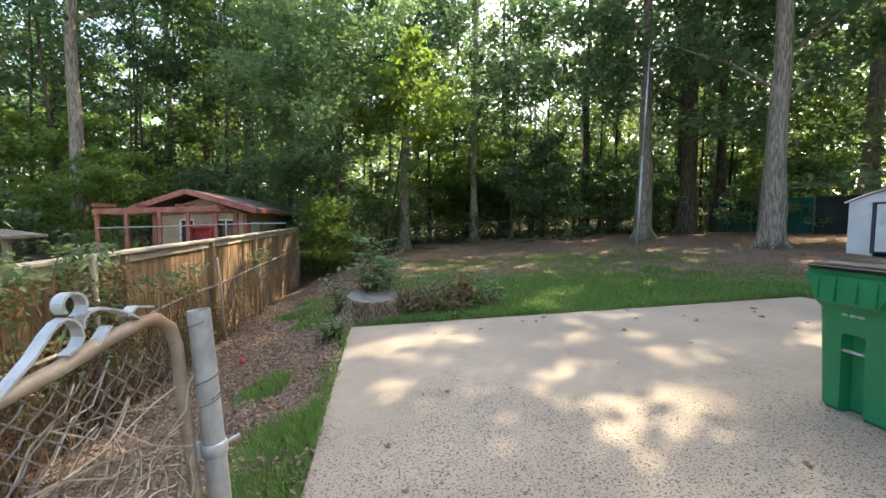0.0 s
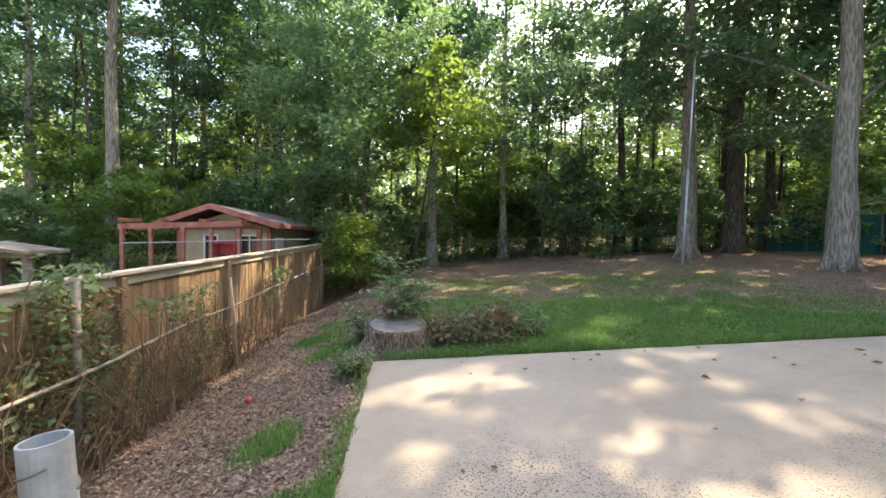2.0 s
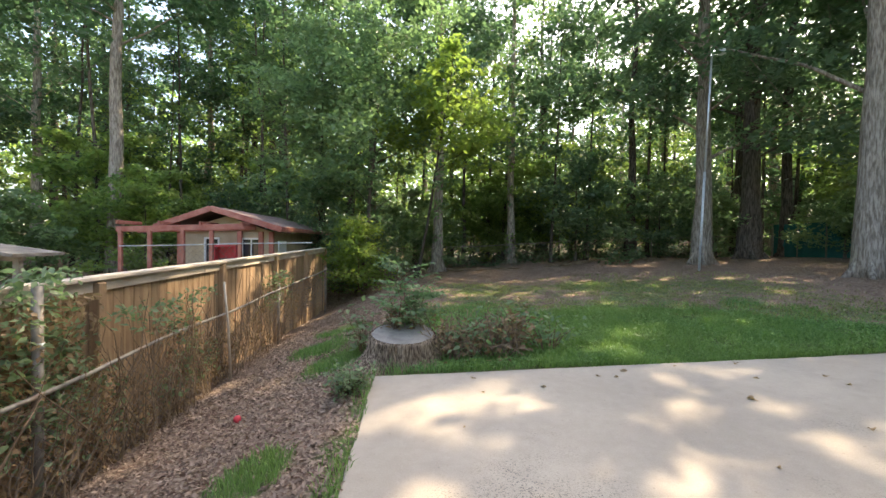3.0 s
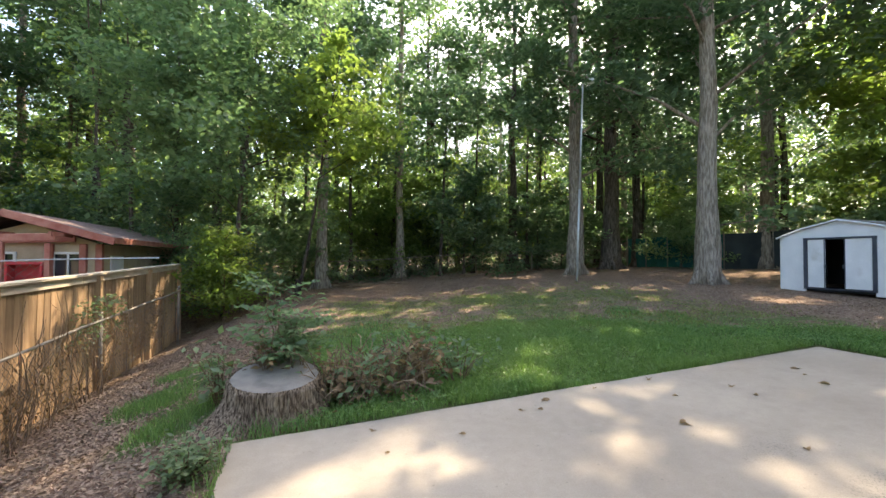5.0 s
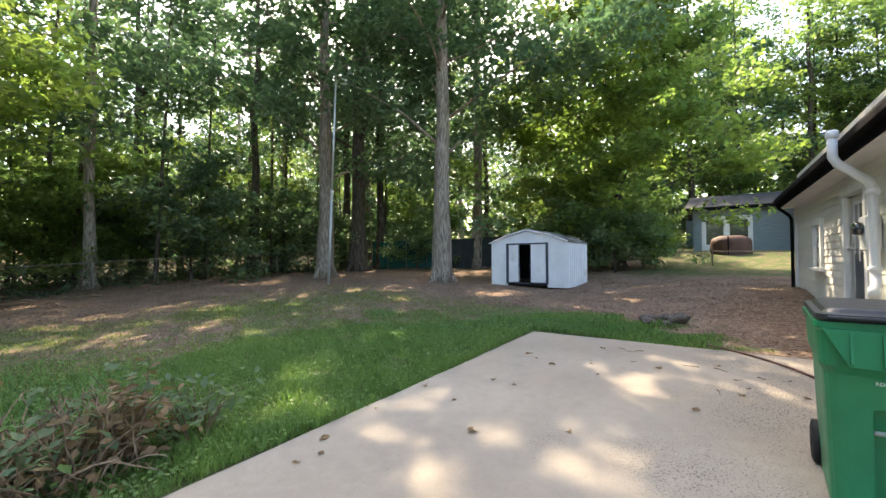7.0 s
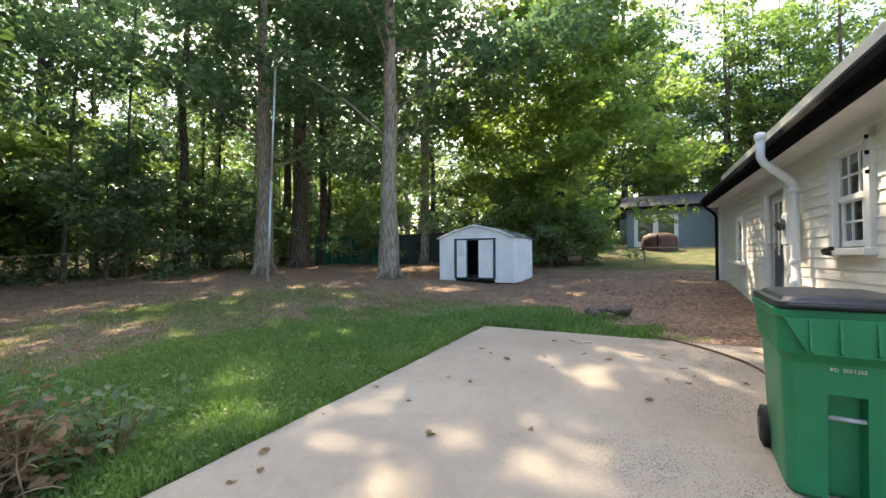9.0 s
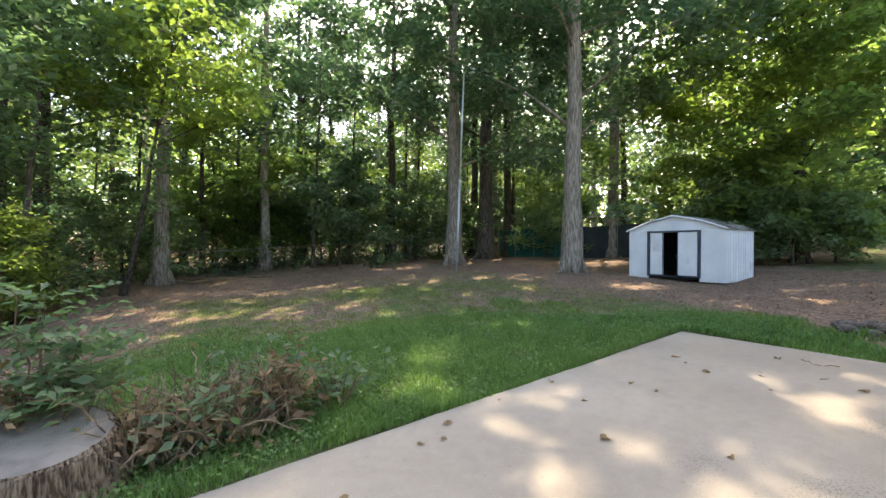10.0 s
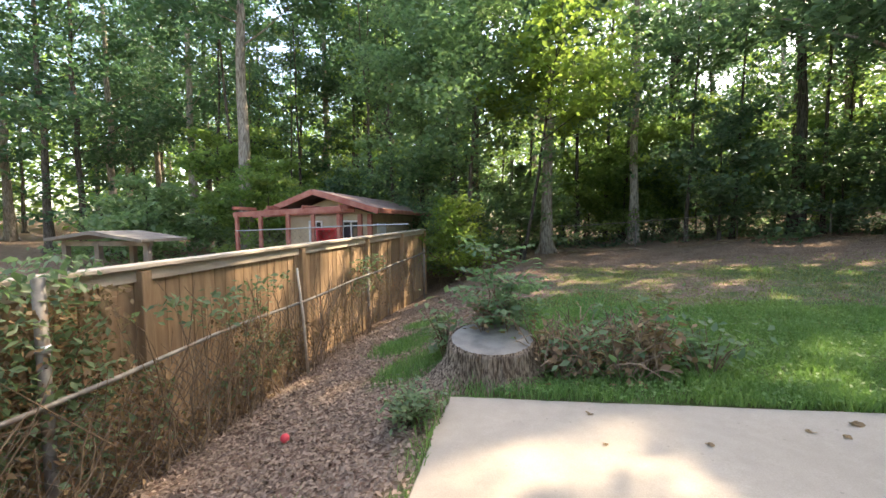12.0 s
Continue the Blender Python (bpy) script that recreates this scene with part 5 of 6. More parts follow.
# ---- tree stump ----
SC = (0.85, 6.33)
STUMP = thing("tree_stump", (SC[0], SC[1], 0), 0, "broad sawn tree stump with furrowed bark and flared roots", "stump")
rs_ = np.random.default_rng(9)
n, rows = 300, 18
verts, faces = [], []
lobes = [(190, 0.20), (225, 0.22), (285, 0.07), (330, 0.10), (20, 0.12), (90, 0.14), (140, 0.22)]
for i in range(rows):
    t = i / (rows - 1)
    z = -0.15 + 0.49 * t
    for k in range(n):
        a = 2 * math.pi * k / n
        flare = sum(w * math.exp(-(((math.degrees(a) - c + 180) % 360 - 180) / 22) ** 2) for c, w in lobes)
        r = 0.355 + 0.05 * (1 - t) + (flare * 1.5 + 0.04) * max(0, 1 - t * 1.35) ** 1.7
        rid = 0.034 * (0.55 - 1.6 * abs(noise.noise((math.cos(a) * 17, math.sin(a) * 17, z * 1.3)))) + noise.noise((math.cos(a) * 30, math.sin(a) * 30, z * 5)) * 0.008
        r += rid * (0.5 if t > 0.97 else 1.0) - (0.012 if t > 0.97 else 0)
        verts.append((r * math.cos(a) * 1.02, r * math.sin(a), z + (0.05 * math.sin(a) if t > 0.9 else 0)))
for i in range(rows - 1):
    for k in range(n):
        a, b = i * n + k, i * n + (k + 1) % n
        faces.append((a, b, b + n, a + n))
part("bark", Geo().add(verts, faces), BARK_STUMP, STUMP, "furrowed light brown bark", smooth=True)
g = Geo()
ringv, ringf = [], []
for j in range(8):
    for k in range(n):
        a = 2 * math.pi * k / n
        b = verts[(rows - 1) * n + k]
        s = (1 - j / 7.4)
        dip = -0.035 * math.exp(-((b[0] * s + 0.05) ** 2 + (b[1] * s - 0.16) ** 2) / 0.012)
        ringv.append((b[0] * s * 0.985, b[1] * s * 0.985, 0.335 + 0.05 * math.sin(a) * s + dip + 0.006 * noise.noise((b[0] * s * 14, b[1] * s * 14, 1))))
for j in range(7):
    for k in range(n):
        a, b = j * n + k, j * n + (k + 1) % n
        ringf.append((a, b, b + n, a + n))
ringf.append(tuple(7 * n + k for k in range(n)))
part("cut_face", g.add(ringv, ringf), CUT_WOOD, STUMP, "grey weathered sawn top", smooth=True)


# ---- weeds, saplings and brush by the stump ----
def leafy_plant(name, label, x, y, z, stems, high, spread, per, leaf, material, seed, pinnate=False, category="plant", stem_mat=None):
    r = np.random.default_rng(seed)
    top = thing(name, (x, y, z), 0, label, category)
    g = Geo()
    centres = []
    for i in range(stems):
        a = r.uniform(0, 6.28)
        h = high * r.uniform(0.55, 1.05)
        tip = Vector((math.cos(a) * spread * r.uniform(0.3, 1), math.sin(a) * spread * r.uniform(0.3, 1), h))
        pts = branch_points(r, (tip.x * 0.15, tip.y * 0.15, -0.03), tip, 0.12, 7, 0.05)
        tube(g, pts, [0.008 * (1 - 0.8 * k / 6) for k in range(7)], 5, False)
        for k in range(per):
            t = r.uniform(0.25, 1.0)
            j = min(5, int(t * 6))
            p = pts[j].lerp(pts[j + 1], t * 6 - j)
            q = p + Vector(r.normal(size=3)) * (leaf * 0.9)
            if pinnate:
                d = Vector((r.normal(), r.normal(), 0.25)).normalized()
                for w in range(7):
                    base = p + d * leaf * 0.75 * (w + 0.5)
                    sd = d.cross(Vector((0, 0, 1))).normalized() * leaf * 0.45
                    centres += [tuple(base + sd), tuple(base - sd)]
            else:
                centres.append(tuple(q))
    tagged(part("stem", g, stem_mat or TWIG, top, fix=False), kind="stuff")
    v, f = leaf_arrays(r, np.array(centres), leaf, 0.7, 0.5)
    tagged(part("foliage", None, material, top, me=cloud_mesh("foliage", v, f)), kind="stuff")
    return top


leafy_plant("sapling", "young green sapling with feathery leaves sprouting behind the stump", 0.86, 6.72, 0.0, 9, 1.08, 0.30, 8, 0.078, LEAF_SHRUB, 51, True)
leafy_plant("sapling", "leafy green sprout rising from the stump", 1.02, 6.62, 0.1, 11, 0.66, 0.30, 12, 0.10, LEAF_BLUE, 52)
leafy_plant("weed", "dull blue-green broad-leaved weed beside the stump", 0.36, 6.85, hz(0.36, 6.85), 12, 0.55, 0.26, 12, 0.10, LEAF_BLUE, 53)
leafy_plant("weed", "low feathery green weed at the patio's corner", 0.37, 5.40, hz(0.37, 5.40) + 0.01, 36, 0.22, 0.21, 24, 0.045, LEAF_BLUE, 55)
leafy_plant("dead_shoots", "clump of withered brown shoots on the stump's rim", 0.75, 6.55, 0.28, 16, 0.30, 0.16, 7, 0.07, LEAF_DRY, 56)
leafy_plant("dead_shoots", "clump of drooping dry brown leaves in the brush", 2.15, 6.35, hz(2.1, 6.4), 18, 0.50, 0.24, 12, 0.09, LEAF_DRY, 57)
leafy_plant("dead_shoots", "clump of dry brown stalks beside the stump", 1.38, 6.35, hz(1.4, 6.4), 18, 0.38, 0.20, 7, 0.075, LEAF_DRY, 58)
leafy_plant("weed", "broad-leaved green weed growing through the brush", 1.75, 6.3, hz(1.7, 6.3), 12, 0.42, 0.32, 8, 0.10, LEAF_SHRUB, 59)
leafy_plant("weed", "green leafy weed in the middle of the brush", 1.5, 6.25, hz(1.5, 6.25), 8, 0.30, 0.26, 8, 0.085, LEAF_BLUE, 62)
leafy_plant("weed", "green weed behind the brush pile", 2.0, 6.7, hz(2.0, 6.7), 9, 0.46, 0.28, 9, 0.09, LEAF_SHRUB, 63)
leafy_plant("weed", "pale green weed at the brush pile's edge", 2.5, 6.3, hz(2.5, 6.3), 12, 0.36, 0.34, 9, 0.095, LEAF_SHRUB, 60)
leafy_plant("weed", "tall pale weed behind the brush pile", 2.3, 6.75, hz(2.3, 6.7), 8, 0.58, 0.26, 9, 0.085, LEAF_BLUE, 61)
for k_, (sx, sy, sh) in enumerate(((-1.72, 2.7, 0.75), (-1.75, 3.6, 0.95), (-1.7, 4.25, 0.6), (-1.72, 1.7, 0.8))):
    leafy_plant("vine_shoot", "arching green vine shoot above the board fence", sx, sy, 0.62, 4, sh, 0.36, 9, 0.085, LEAF_BLUE, 90 + k_, category="vine")
leafy_plant("weed", "leafy green weed tangled in dead stalks by stump", 1.62, 6.2, hz(1.62, 6.2), 10, 0.40, 0.22, 9, 0.075, LEAF_SHRUB, 95)
leafy_plant("weed", "pale broad-leaved weed leaning from the brush", 2.62, 6.45, hz(2.62, 6.45), 9, 0.42, 0.36, 9, 0.085, LEAF_BLUE, 96)
rb = np.random.default_rng(23)
BRUSH = thing("brush_pile", (1.72, 6.38, hz(1.72, 6.38)), 0, "low pile of brown dead twigs and vines beside stump", "brush pile")
for i in range(210):
    a = Vector((rb.uniform(-0.5, 0.45), rb.uniform(-0.28, 0.34), rb.uniform(0.0, 0.1)))
    b = a + Vector((rb.normal() * 0.17, rb.normal() * 0.17, rb.uniform(0.05, 0.5)))
    part("twig", tube(Geo(), branch_points(rb, a, b, 0.18, 6, 0.06), [0.006, 0.006, 0.005, 0.005, 0.004, 0.002], 4, False), BRUSH_TWIG, BRUSH, fix=False)
n = 520
c = np.stack([rb.normal(size=n) * 0.34, rb.normal(size=n) * 0.17, np.abs(rb.normal(size=n)) * 0.17 + 0.02], axis=1)
v, f = leaf_arrays(rb, c, 0.068, 0.2, 0.55, 0.5)
part("dead_leaves", None, LEAF_DRY, BRUSH, me=cloud_mesh("dead_leaves", v, f))

# the shrub at the fence's far end, sunlight in its leaf colour, and others
for x, y, h, s, nl, seed, mat_, lab in ((-0.8, 15.2, 2.5, 1.0, 4600, 71, LEAF_SUN_YELLOW, "shrub at the fence's end coloured sunlit yellow-green"), (-1.6, 16.2, 3.0, 1.0, 3600, 72, LEAF_SHRUB, "leafy green shrub by the fence's end"),
                                        (-0.5, 17.6, 3.6, 1.3, 4200, 73, LEAF, "dark green shrub in the yard's corner"), (-2.8, 18.4, 4.6, 1.6, 5000, 74, LEAF, "dark green shrub beyond the fence")):
    g, centres, r_ = tree_parts(seed, h, 0.05, 0.15, s, nl, 0.1, limbs=24, flare=1.1)
    top = thing("shrub", (x, y, hz(x, y)), 0, lab, "shrub")
    tagged(part("stem", g, TWIG, top, fix=False), kind="stuff")
    v, f = leaf_arrays(r_, centres, 0.115, 0.4)
    part("foliage", None, mat_, top, me=cloud_mesh("foliage", v, f))

# ---- small things on the ground ----
tagged(part("ball", lathe(Geo(), [(0.0005, -0.034), (0.018, -0.029), (0.030, -0.017), (0.034, 0), (0.030, 0.017), (0.018, 0.029), (0.0005, 0.034)], (-0.62, 5.5, hz(-0.62, 5.5) + 0.036), 20), RED_BRIGHT, smooth=True), "small faded red ball lying in leaf litter", "ball")
g = Geo()
pts = [Vector((7.45, 3.55, hz(7.45, 3.55) + 0.02)), Vector((7.2, 3.28, sz(7.2) + 0.014)), Vector((6.9, 2.98, sz(6.9) + 0.014)), Vector((6.6, 2.76, sz(6.6) + 0.014)), Vector((6.27, 2.6, sz(6.27) + 0.014)), Vector((5.8, 2.5, sz(5.8) + 0.014)), Vector((5.4, 2.3, sz(5.4) + 0.014)), Vector((5.3, 2.02, sz(5.3) + 0.014)), Vector((4.9, 1.9, sz(4.9) + 0.014)), Vector((4.2, 1.87, sz(4.2) + 0.014)), Vector((3.5, 1.85, sz(3.5) + 0.014))]
smooth_pts = []
for i in range(len(pts) - 1):
    p0, p1, p2, p3 = pts[max(i - 1, 0)], pts[i], pts[i + 1], pts[min(i + 2, len(pts) - 1)]
    for q in range(6):
        t = q / 6
        smooth_pts.append(0.5 * ((2 * p1) + (p2 - p0) * t + (2 * p0 - 5 * p1 + 4 * p2 - p3) * t * t + (3 * p1 - p0 - 3 * p2 + p3) * t ** 3))
tagged(part("garden_hose", tube(g, smooth_pts + [pts[-1]], 0.012, 8), HOSE_RED, smooth=True), "brick-red garden hose snaking over the concrete", "hose")
tagged(part("garden_hose", tube(Geo(), [(6.3, 1.92, sz(6.3) + 0.013), (5.6, 1.83, sz(5.6) + 0.013), (4.9, 1.80, sz(4.9) + 0.013), (4.0, 1.79, sz(4) + 0.013), (3.4, 1.77, sz(3.4) + 0.013)], 0.011, 8), HOSE_RED, smooth=True), "second red hose lying along the house wall", "hose")
rl = np.random.default_rng(77)
for i, (x, y, s) in enumerate(((8.50, 4.36, 0.11), (8.80, 4.02, 0.145), (8.82, 4.40, 0.12), (9.0, 4.20, 0.09), (8.58, 4.14, 0.07))):
    bm = bmesh.new()
    bmesh.ops.create_icosphere(bm, subdivisions=4, radius=s)
    for v_ in bm.verts:
        c = v_.co + Vector((i * 5, 0, 0))
        v_.co *= 1 + 0.45 * noise.noise(c * 6) + 0.22 * abs(noise.noise(c * 17)) + 0.12 * noise.noise(c * 40)
        v_.co.x, v_.co.z = v_.co.x * 1.25, v_.co.z * 0.68
    me = bpy.data.meshes.new("rock")
    bm.to_mesh(me)
    bm.free()
    me.polygons.foreach_set("use_smooth", [False] * len(me.polygons))
    ob = part("rock", None, STONE, me=me)
    ob.matrix_basis = pose(x, y, hz(x, y) + s * 0.35, 0, 0, i * 50)
    tagged(ob, "rough brown-grey rock in a small heap on the lawn", "rock", "rock heap")
# dry leaves scattered over the patio
dry = []
for i in range(4):
    g = Geo()
    verts, faces = [(0, 0, 0.006)], []
    for k in range(14):
        a = 2 * math.pi * k / 14
        r = 0.038 * (1 + 0.35 * math.cos(3 * a + i) + 0.2 * math.cos(5 * a))
        verts.append((r * math.cos(a) * 1.3, r * math.sin(a), 0.012 + 0.014 * math.cos(2 * a + i) + rl.uniform(0, 0.006)))
    faces = [(0, 1 + k, 1 + (k + 1) % 14) for k in range(14)]
    dry.append(g.add(verts, faces).mesh("dry_leaf", False, False))
fixed = [(2.75, 5.48), (2.9, 5.44), (3.7, 4.78), (4.3, 5.67), (1.46, 3.57), (4.8, 5.2), (5.6, 4.9), (6.0, 3.9), (6.4, 3.4), (5.9, 5.3), (6.6, 4.6), (1.0, 2.9), (3.05, 5.6), (4.95, 3.5), (5.5, 3.2)]
for i in range(34):
    x, y = fixed[i] if i < len(fixed) else (rl.uniform(0.8, 7.0), rl.uniform(2.2, 5.7))
    ob = part("dry_leaf", None, LEAF_DRY, me=dry[i % 4])
    s = rl.uniform(0.45, 0.8) if i < len(fixed) else rl.uniform(0.25, 0.5)
    ob.matrix_basis = pose(x, y, sz(x) + 0.001, 0, 0, rl.uniform(0, 360)) @ Matrix.Diagonal((s, s, s, 1))
    tagged(ob, "curled brown dry leaf on the concrete", "leaf", "leaves on the patio")
for i in range(10):
    x, y = rl.uniform(5.2, 7.0), rl.uniform(2.6, 4.6)
    ob = part("twig", tube(Geo(), branch_points(rl, (0, 0, 0.006), (rl.uniform(0.08, 0.2), 0.03, 0.008), 0, 4, 0.12), [0.004, 0.004, 0.003, 0.002], 5), TWIG)
    ob.matrix_basis = pose(x, y, sz(x), 0, 0, rl.uniform(0, 360))
    tagged(ob, "small brown twig lying on the concrete", "twig", "twigs on the patio")

# ---- metal pole ----
PX, PY = 10.25, 14.4
POLE = thing("metal_pole", (PX, PY, hz(PX, PY)), 0, "tall thin galvanised lamp pole standing in the yard", "pole")
part("lower_tube", tube(Geo(), [(0, 0, -0.3), (0.09, -0.05, 3.2)], 0.037, 12), GALV, POLE, smooth=True)
part("upper_tube", tube(Geo(), [(0.09, -0.05, 3.15), (0.20, -0.1, 6.9)], 0.030, 12), GALV, POLE, smooth=True)
part("lamp_arm", tube(Geo(), [(0.20, -0.1, 6.86), (0.24, -0.17, 6.97), (0.30, -0.3, 7.0)], 0.018, 8), GALV, POLE, smooth=True)
part("lamp_head", lathe(Geo(), [(0.05, 0.12), (0.07, 0.10), (0.11, 0.02), (0.13, -0.06), (0.11, -0.10), (0.05, -0.13)], (0.33, -0.36, 6.97), 16), WHITE_PAINT, POLE, "weathered pale lamp head", smooth=True)
part("top_cap", lathe(Geo(), [(0.04, 0), (0.04, 0.03), (0.01, 0.05)], (0.20, -0.1, 6.89), 12), GALV, POLE, smooth=True)

# ---- back fences ----
BACK = thing("chain_link_fence", (0, 0, 0), 0, "low chain-link fence along the back of the yard", "fence")


def back_run(points, top, cell, parent, step=3.0, material=GALV_OLD):
    for (xa, ya), (xb, yb) in zip(points[:-1], points[1:]):
        ln = math.hypot(xb - xa, yb - ya)

        def at_(s, z, o):
            x, y = xa + (xb - xa) * s / ln, ya + (yb - ya) * s / ln
            return (x, y + o, hz(x, y) + z)
        g = Geo()
        link_mesh(g, at_, 0.03, top, ln, cell, 0.0016)
        part("wire_mesh", g, material, parent, fix=False)
        n = max(2, int(ln / step) + 1)
        part("top_rail", tube(Geo(), [at_(ln * i / 12, top, 0) for i in range(13)], 0.016, 8), material, parent, smooth=True)
        for i in range(n):
            x, y, z = at_(ln * i / (n - 1), 0, 0)
            part("post", tube(Geo(), [(x, y, z - 0.2), (x, y, z + top + 0.06)], 0.03, 8), material, parent, smooth=True)


back_run([(-1.9, 21.5), (9.65, 21.5), (19.5, 21.6)], 1.06, 0.22, BACK)
SIDE = thing("chain_link_fence", (0, 0, 0), 0, "chain-link fence between the yard and the blue house", "fence")
back_run([(23.5, 9.6), (22.6, 4.0), (22.5, -2.5)], 0.66, 0.2, SIDE)
SCREEN = thing("privacy_screen_fence", (0, 0, 0), 0, "dark green fabric privacy screen fence under the trees", "fence")
seg = [((19.5, 21.6), (19.6, 18.9), GREEN_SCREEN), ((19.6, 18.9), (19.8, 16.0), GREEN_SCREEN), ((19.8, 16.0), (21.4, 12.8), DARK_SCREEN), ((21.4, 12.8), (23.5, 9.6), DARK_SCREEN)]
for (xa, ya), (xb, yb), m_ in seg:
    verts, faces = [], []
    for i in range(13):
        t = i / 12
        x, y = xa + (xb - xa) * t, ya + (yb - ya) * t
        zb = hz(x, y)
        for j in range(4):
            verts.append((x + 0.03 * math.sin(i * 1.9 + j), y, zb + 0.02 + 1.62 * j / 3))
            verts.append((x + 0.03 * math.sin(i * 1.9 + j) + 0.012, y, zb + 0.02 + 1.62 * j / 3))
    for i in range(12):
        for j in range(3):
            a = i * 8 + j * 2
            faces += [(a, a + 8, a + 10, a + 2), (a + 1, a + 3, a + 11, a + 9)]
    part("screen_cloth", Geo().add(verts, faces), m_, SCREEN)
    for t in (0.0, 0.5):
        x, y = xa + (xb - xa) * t, ya + (yb - ya) * t
        part("post", tube(Geo(), [(x - 0.05, y, hz(x, y) - 0.2), (x - 0.05, y, hz(x, y) + 1.7)], 0.028, 8), GALV_OLD, SCREEN, smooth=True)

# ---- red-trimmed outbuilding next door ----
RED = thing("outbuilding", (-4.2, 13.45, -0.9), 0, "tan garden building with red trim and low gable roof", "outbuilding")
W2, DP, WH = 1.22, 5.8, 2.50
g = Geo()
for c, s in (((-W2 + 0.05, DP / 2, WH / 2), (0.1, DP, WH)), ((W2 - 0.05, DP / 2, WH / 2), (0.1, DP, WH)), ((0, DP - 0.05, WH / 2), (2 * W2 - 0.2, 0.1, WH)), ((-0.85, 0.05, WH / 2), (0.54, 0.1, WH)), ((0.10, 0.05, WH / 2), (0.55, 0.1, WH)), ((1.03, 0.05, WH / 2), (0.18, 0.1, WH)), ((0, 0.05, WH - 0.1), (2 * W2 - 0.2, 0.098, 0.2)), ((0, 0.05, 0.75), (2 * W2 - 0.2, 0.096, 1.5))):
    part("wall", box(Geo(), c, s, 0.004), TAN_WALL, RED)
part("gable", prism(Geo(), [(-W2, WH), (W2, WH), (0, WH + 0.42)], 0.01, 0.09), TAN_WALL, RED)
g = Geo()
prism(g, [(-1.62, 2.58), (-0.2, 3.09), (1.62, 2.56), (1.62, 2.62), (-0.2, 3.16), (-1.62, 2.64)], -0.45, DP + 0.25)
part("roof", g, SHINGLE_RED, RED, "faded reddish shingle roof")
for a, b in (((-1.64, 2.58), (-0.2, 3.10)), ((-0.2, 3.10), (1.64, 2.56))):
    g = Geo()
    box(g, ((a[0] + b[0]) / 2, -0.47, (a[1] + b[1]) / 2 - 0.01), (math.hypot(b[0] - a[0], b[1] - a[1]), 0.035, 0.15), 0.006, pose(0, 0, 0, 0, -math.degrees(math.atan2(b[1] - a[1], b[0] - a[0])), 0))
    part("rake_board", g, RED_TRIM, RED)
for x in (-1.62, 1.62):
    part("eave_board", box(Geo(), (x, DP / 2 - 0.1, 2.57), (0.035, DP + 0.7, 0.13), 0.006), RED_TRIM, RED)
for x, y in ((-W2, 0), (W2, 0), (W2, DP), (0.38, -0.03), (0.95, -0.03)):
    part("corner_post", box(Geo(), (x, y, 1.25), (0.12, 0.12, 2.5), 0.008), RED_TRIM, RED)
for xa, xb in ((-0.56, -0.2), (0.42, 0.92)):
    w = part("window", box(Geo(), ((xa + xb) / 2, 0.06, 1.9), (xb - xa, 0.02, 0.78), 0.002), GLASS, RED)
    for c, s in (((xa, 0.0, 1.9), (0.05, 0.05, 0.82)), ((xb, 0.0, 1.9), (0.05, 0.05, 0.82)), (((xa + xb) / 2, 0.0, 2.3), (xb - xa + 0.05, 0.05, 0.05)), (((xa + xb) / 2, 0.002, 1.5), (xb - xa + 0.05, 0.05, 0.05)), (((xa + xb) / 2, 0.004, 1.9), (0.03, 0.04, 0.78))):
        part("window_frame", box(Geo(), c, s, 0.005), WHITE_PAINT, w)
part("side_window", box(Geo(), (W2 + 0.01, 0.9, 1.95), (0.05, 0.7, 0.6), 0.006), WHITE_PAINT, RED)
sign = thing("red_cabinet", (-4.08, 13.2, -0.9), 0, "bright red wooden play cabinet against the outbuilding", "cabinet")
g = Geo()
for c, s in (((-0.27, 0, 1.06), (0.05, 0.3, 2.12)), ((0.27, 0, 1.06), (0.05, 0.3, 2.12)), ((0, 0, 2.09), (0.6, 0.32, 0.06)), ((0, 0, 1.45), (0.5, 0.28, 0.04)), ((0, 0.13, 1.06), (0.5, 0.03, 2.1))):
    box(g, c, s, 0.008)
part("carcass", g, RED_BRIGHT, sign)
part("shelf_box", box(Geo(), (0, -0.02, 1.62), (0.3, 0.2, 0.28), 0.01), DARK_INSIDE, sign, "dark box on the shelf")
PERG = thing("pergola", (-4.92, 12.55, -0.85), 0, "open red-painted timber pergola with wire panels", "pergola")
for x in (-1.45, -0.75, 0.05, 0.75, 1.45):
    part("post", box(Geo(), (x, 0, 1.22), (0.085, 0.085, 2.44), 0.006), RED_TRIM, PERG)
for y in (-0.0, 0.8):
    part("beam", box(Geo(), (0, y, 2.50), (3.1, 0.06, 0.14), 0.006, pose(0, 0, 0, 0, -2.2, 0)), RED_TRIM, PERG, "faded red beam")
for x in (-1.5, -0.5, 0.5, 1.5):
    part("cross_beam", box(Geo(), (x, 0.4, 2.62), (0.05, 0.95, 0.09), 0.005), RED_TRIM, PERG)
part("wire_rail", tube(Geo(), [(-1.45, -0.05, 2.02), (0, -0.05, 2.06), (1.45, -0.05, 2.12), (3.2, 0.3, 2.16)], 0.014, 6), GALV, PERG)
g = Geo()
link_mesh(g, lambda s, z, o: (-1.45 + s, -0.05 + o, z + 0.3 + 0.02 * s), 0.0, 1.72, 2.9, 0.16, 0.003)
tagged(part("wire_panel", g, GALV_OLD, PERG, fix=False), kind="stuff")
SHEL = thing("garden_shelter", (-7.2, 10.0, 0.0), 4, "low weathered grey timber shelter with a flat roof", "shelter")
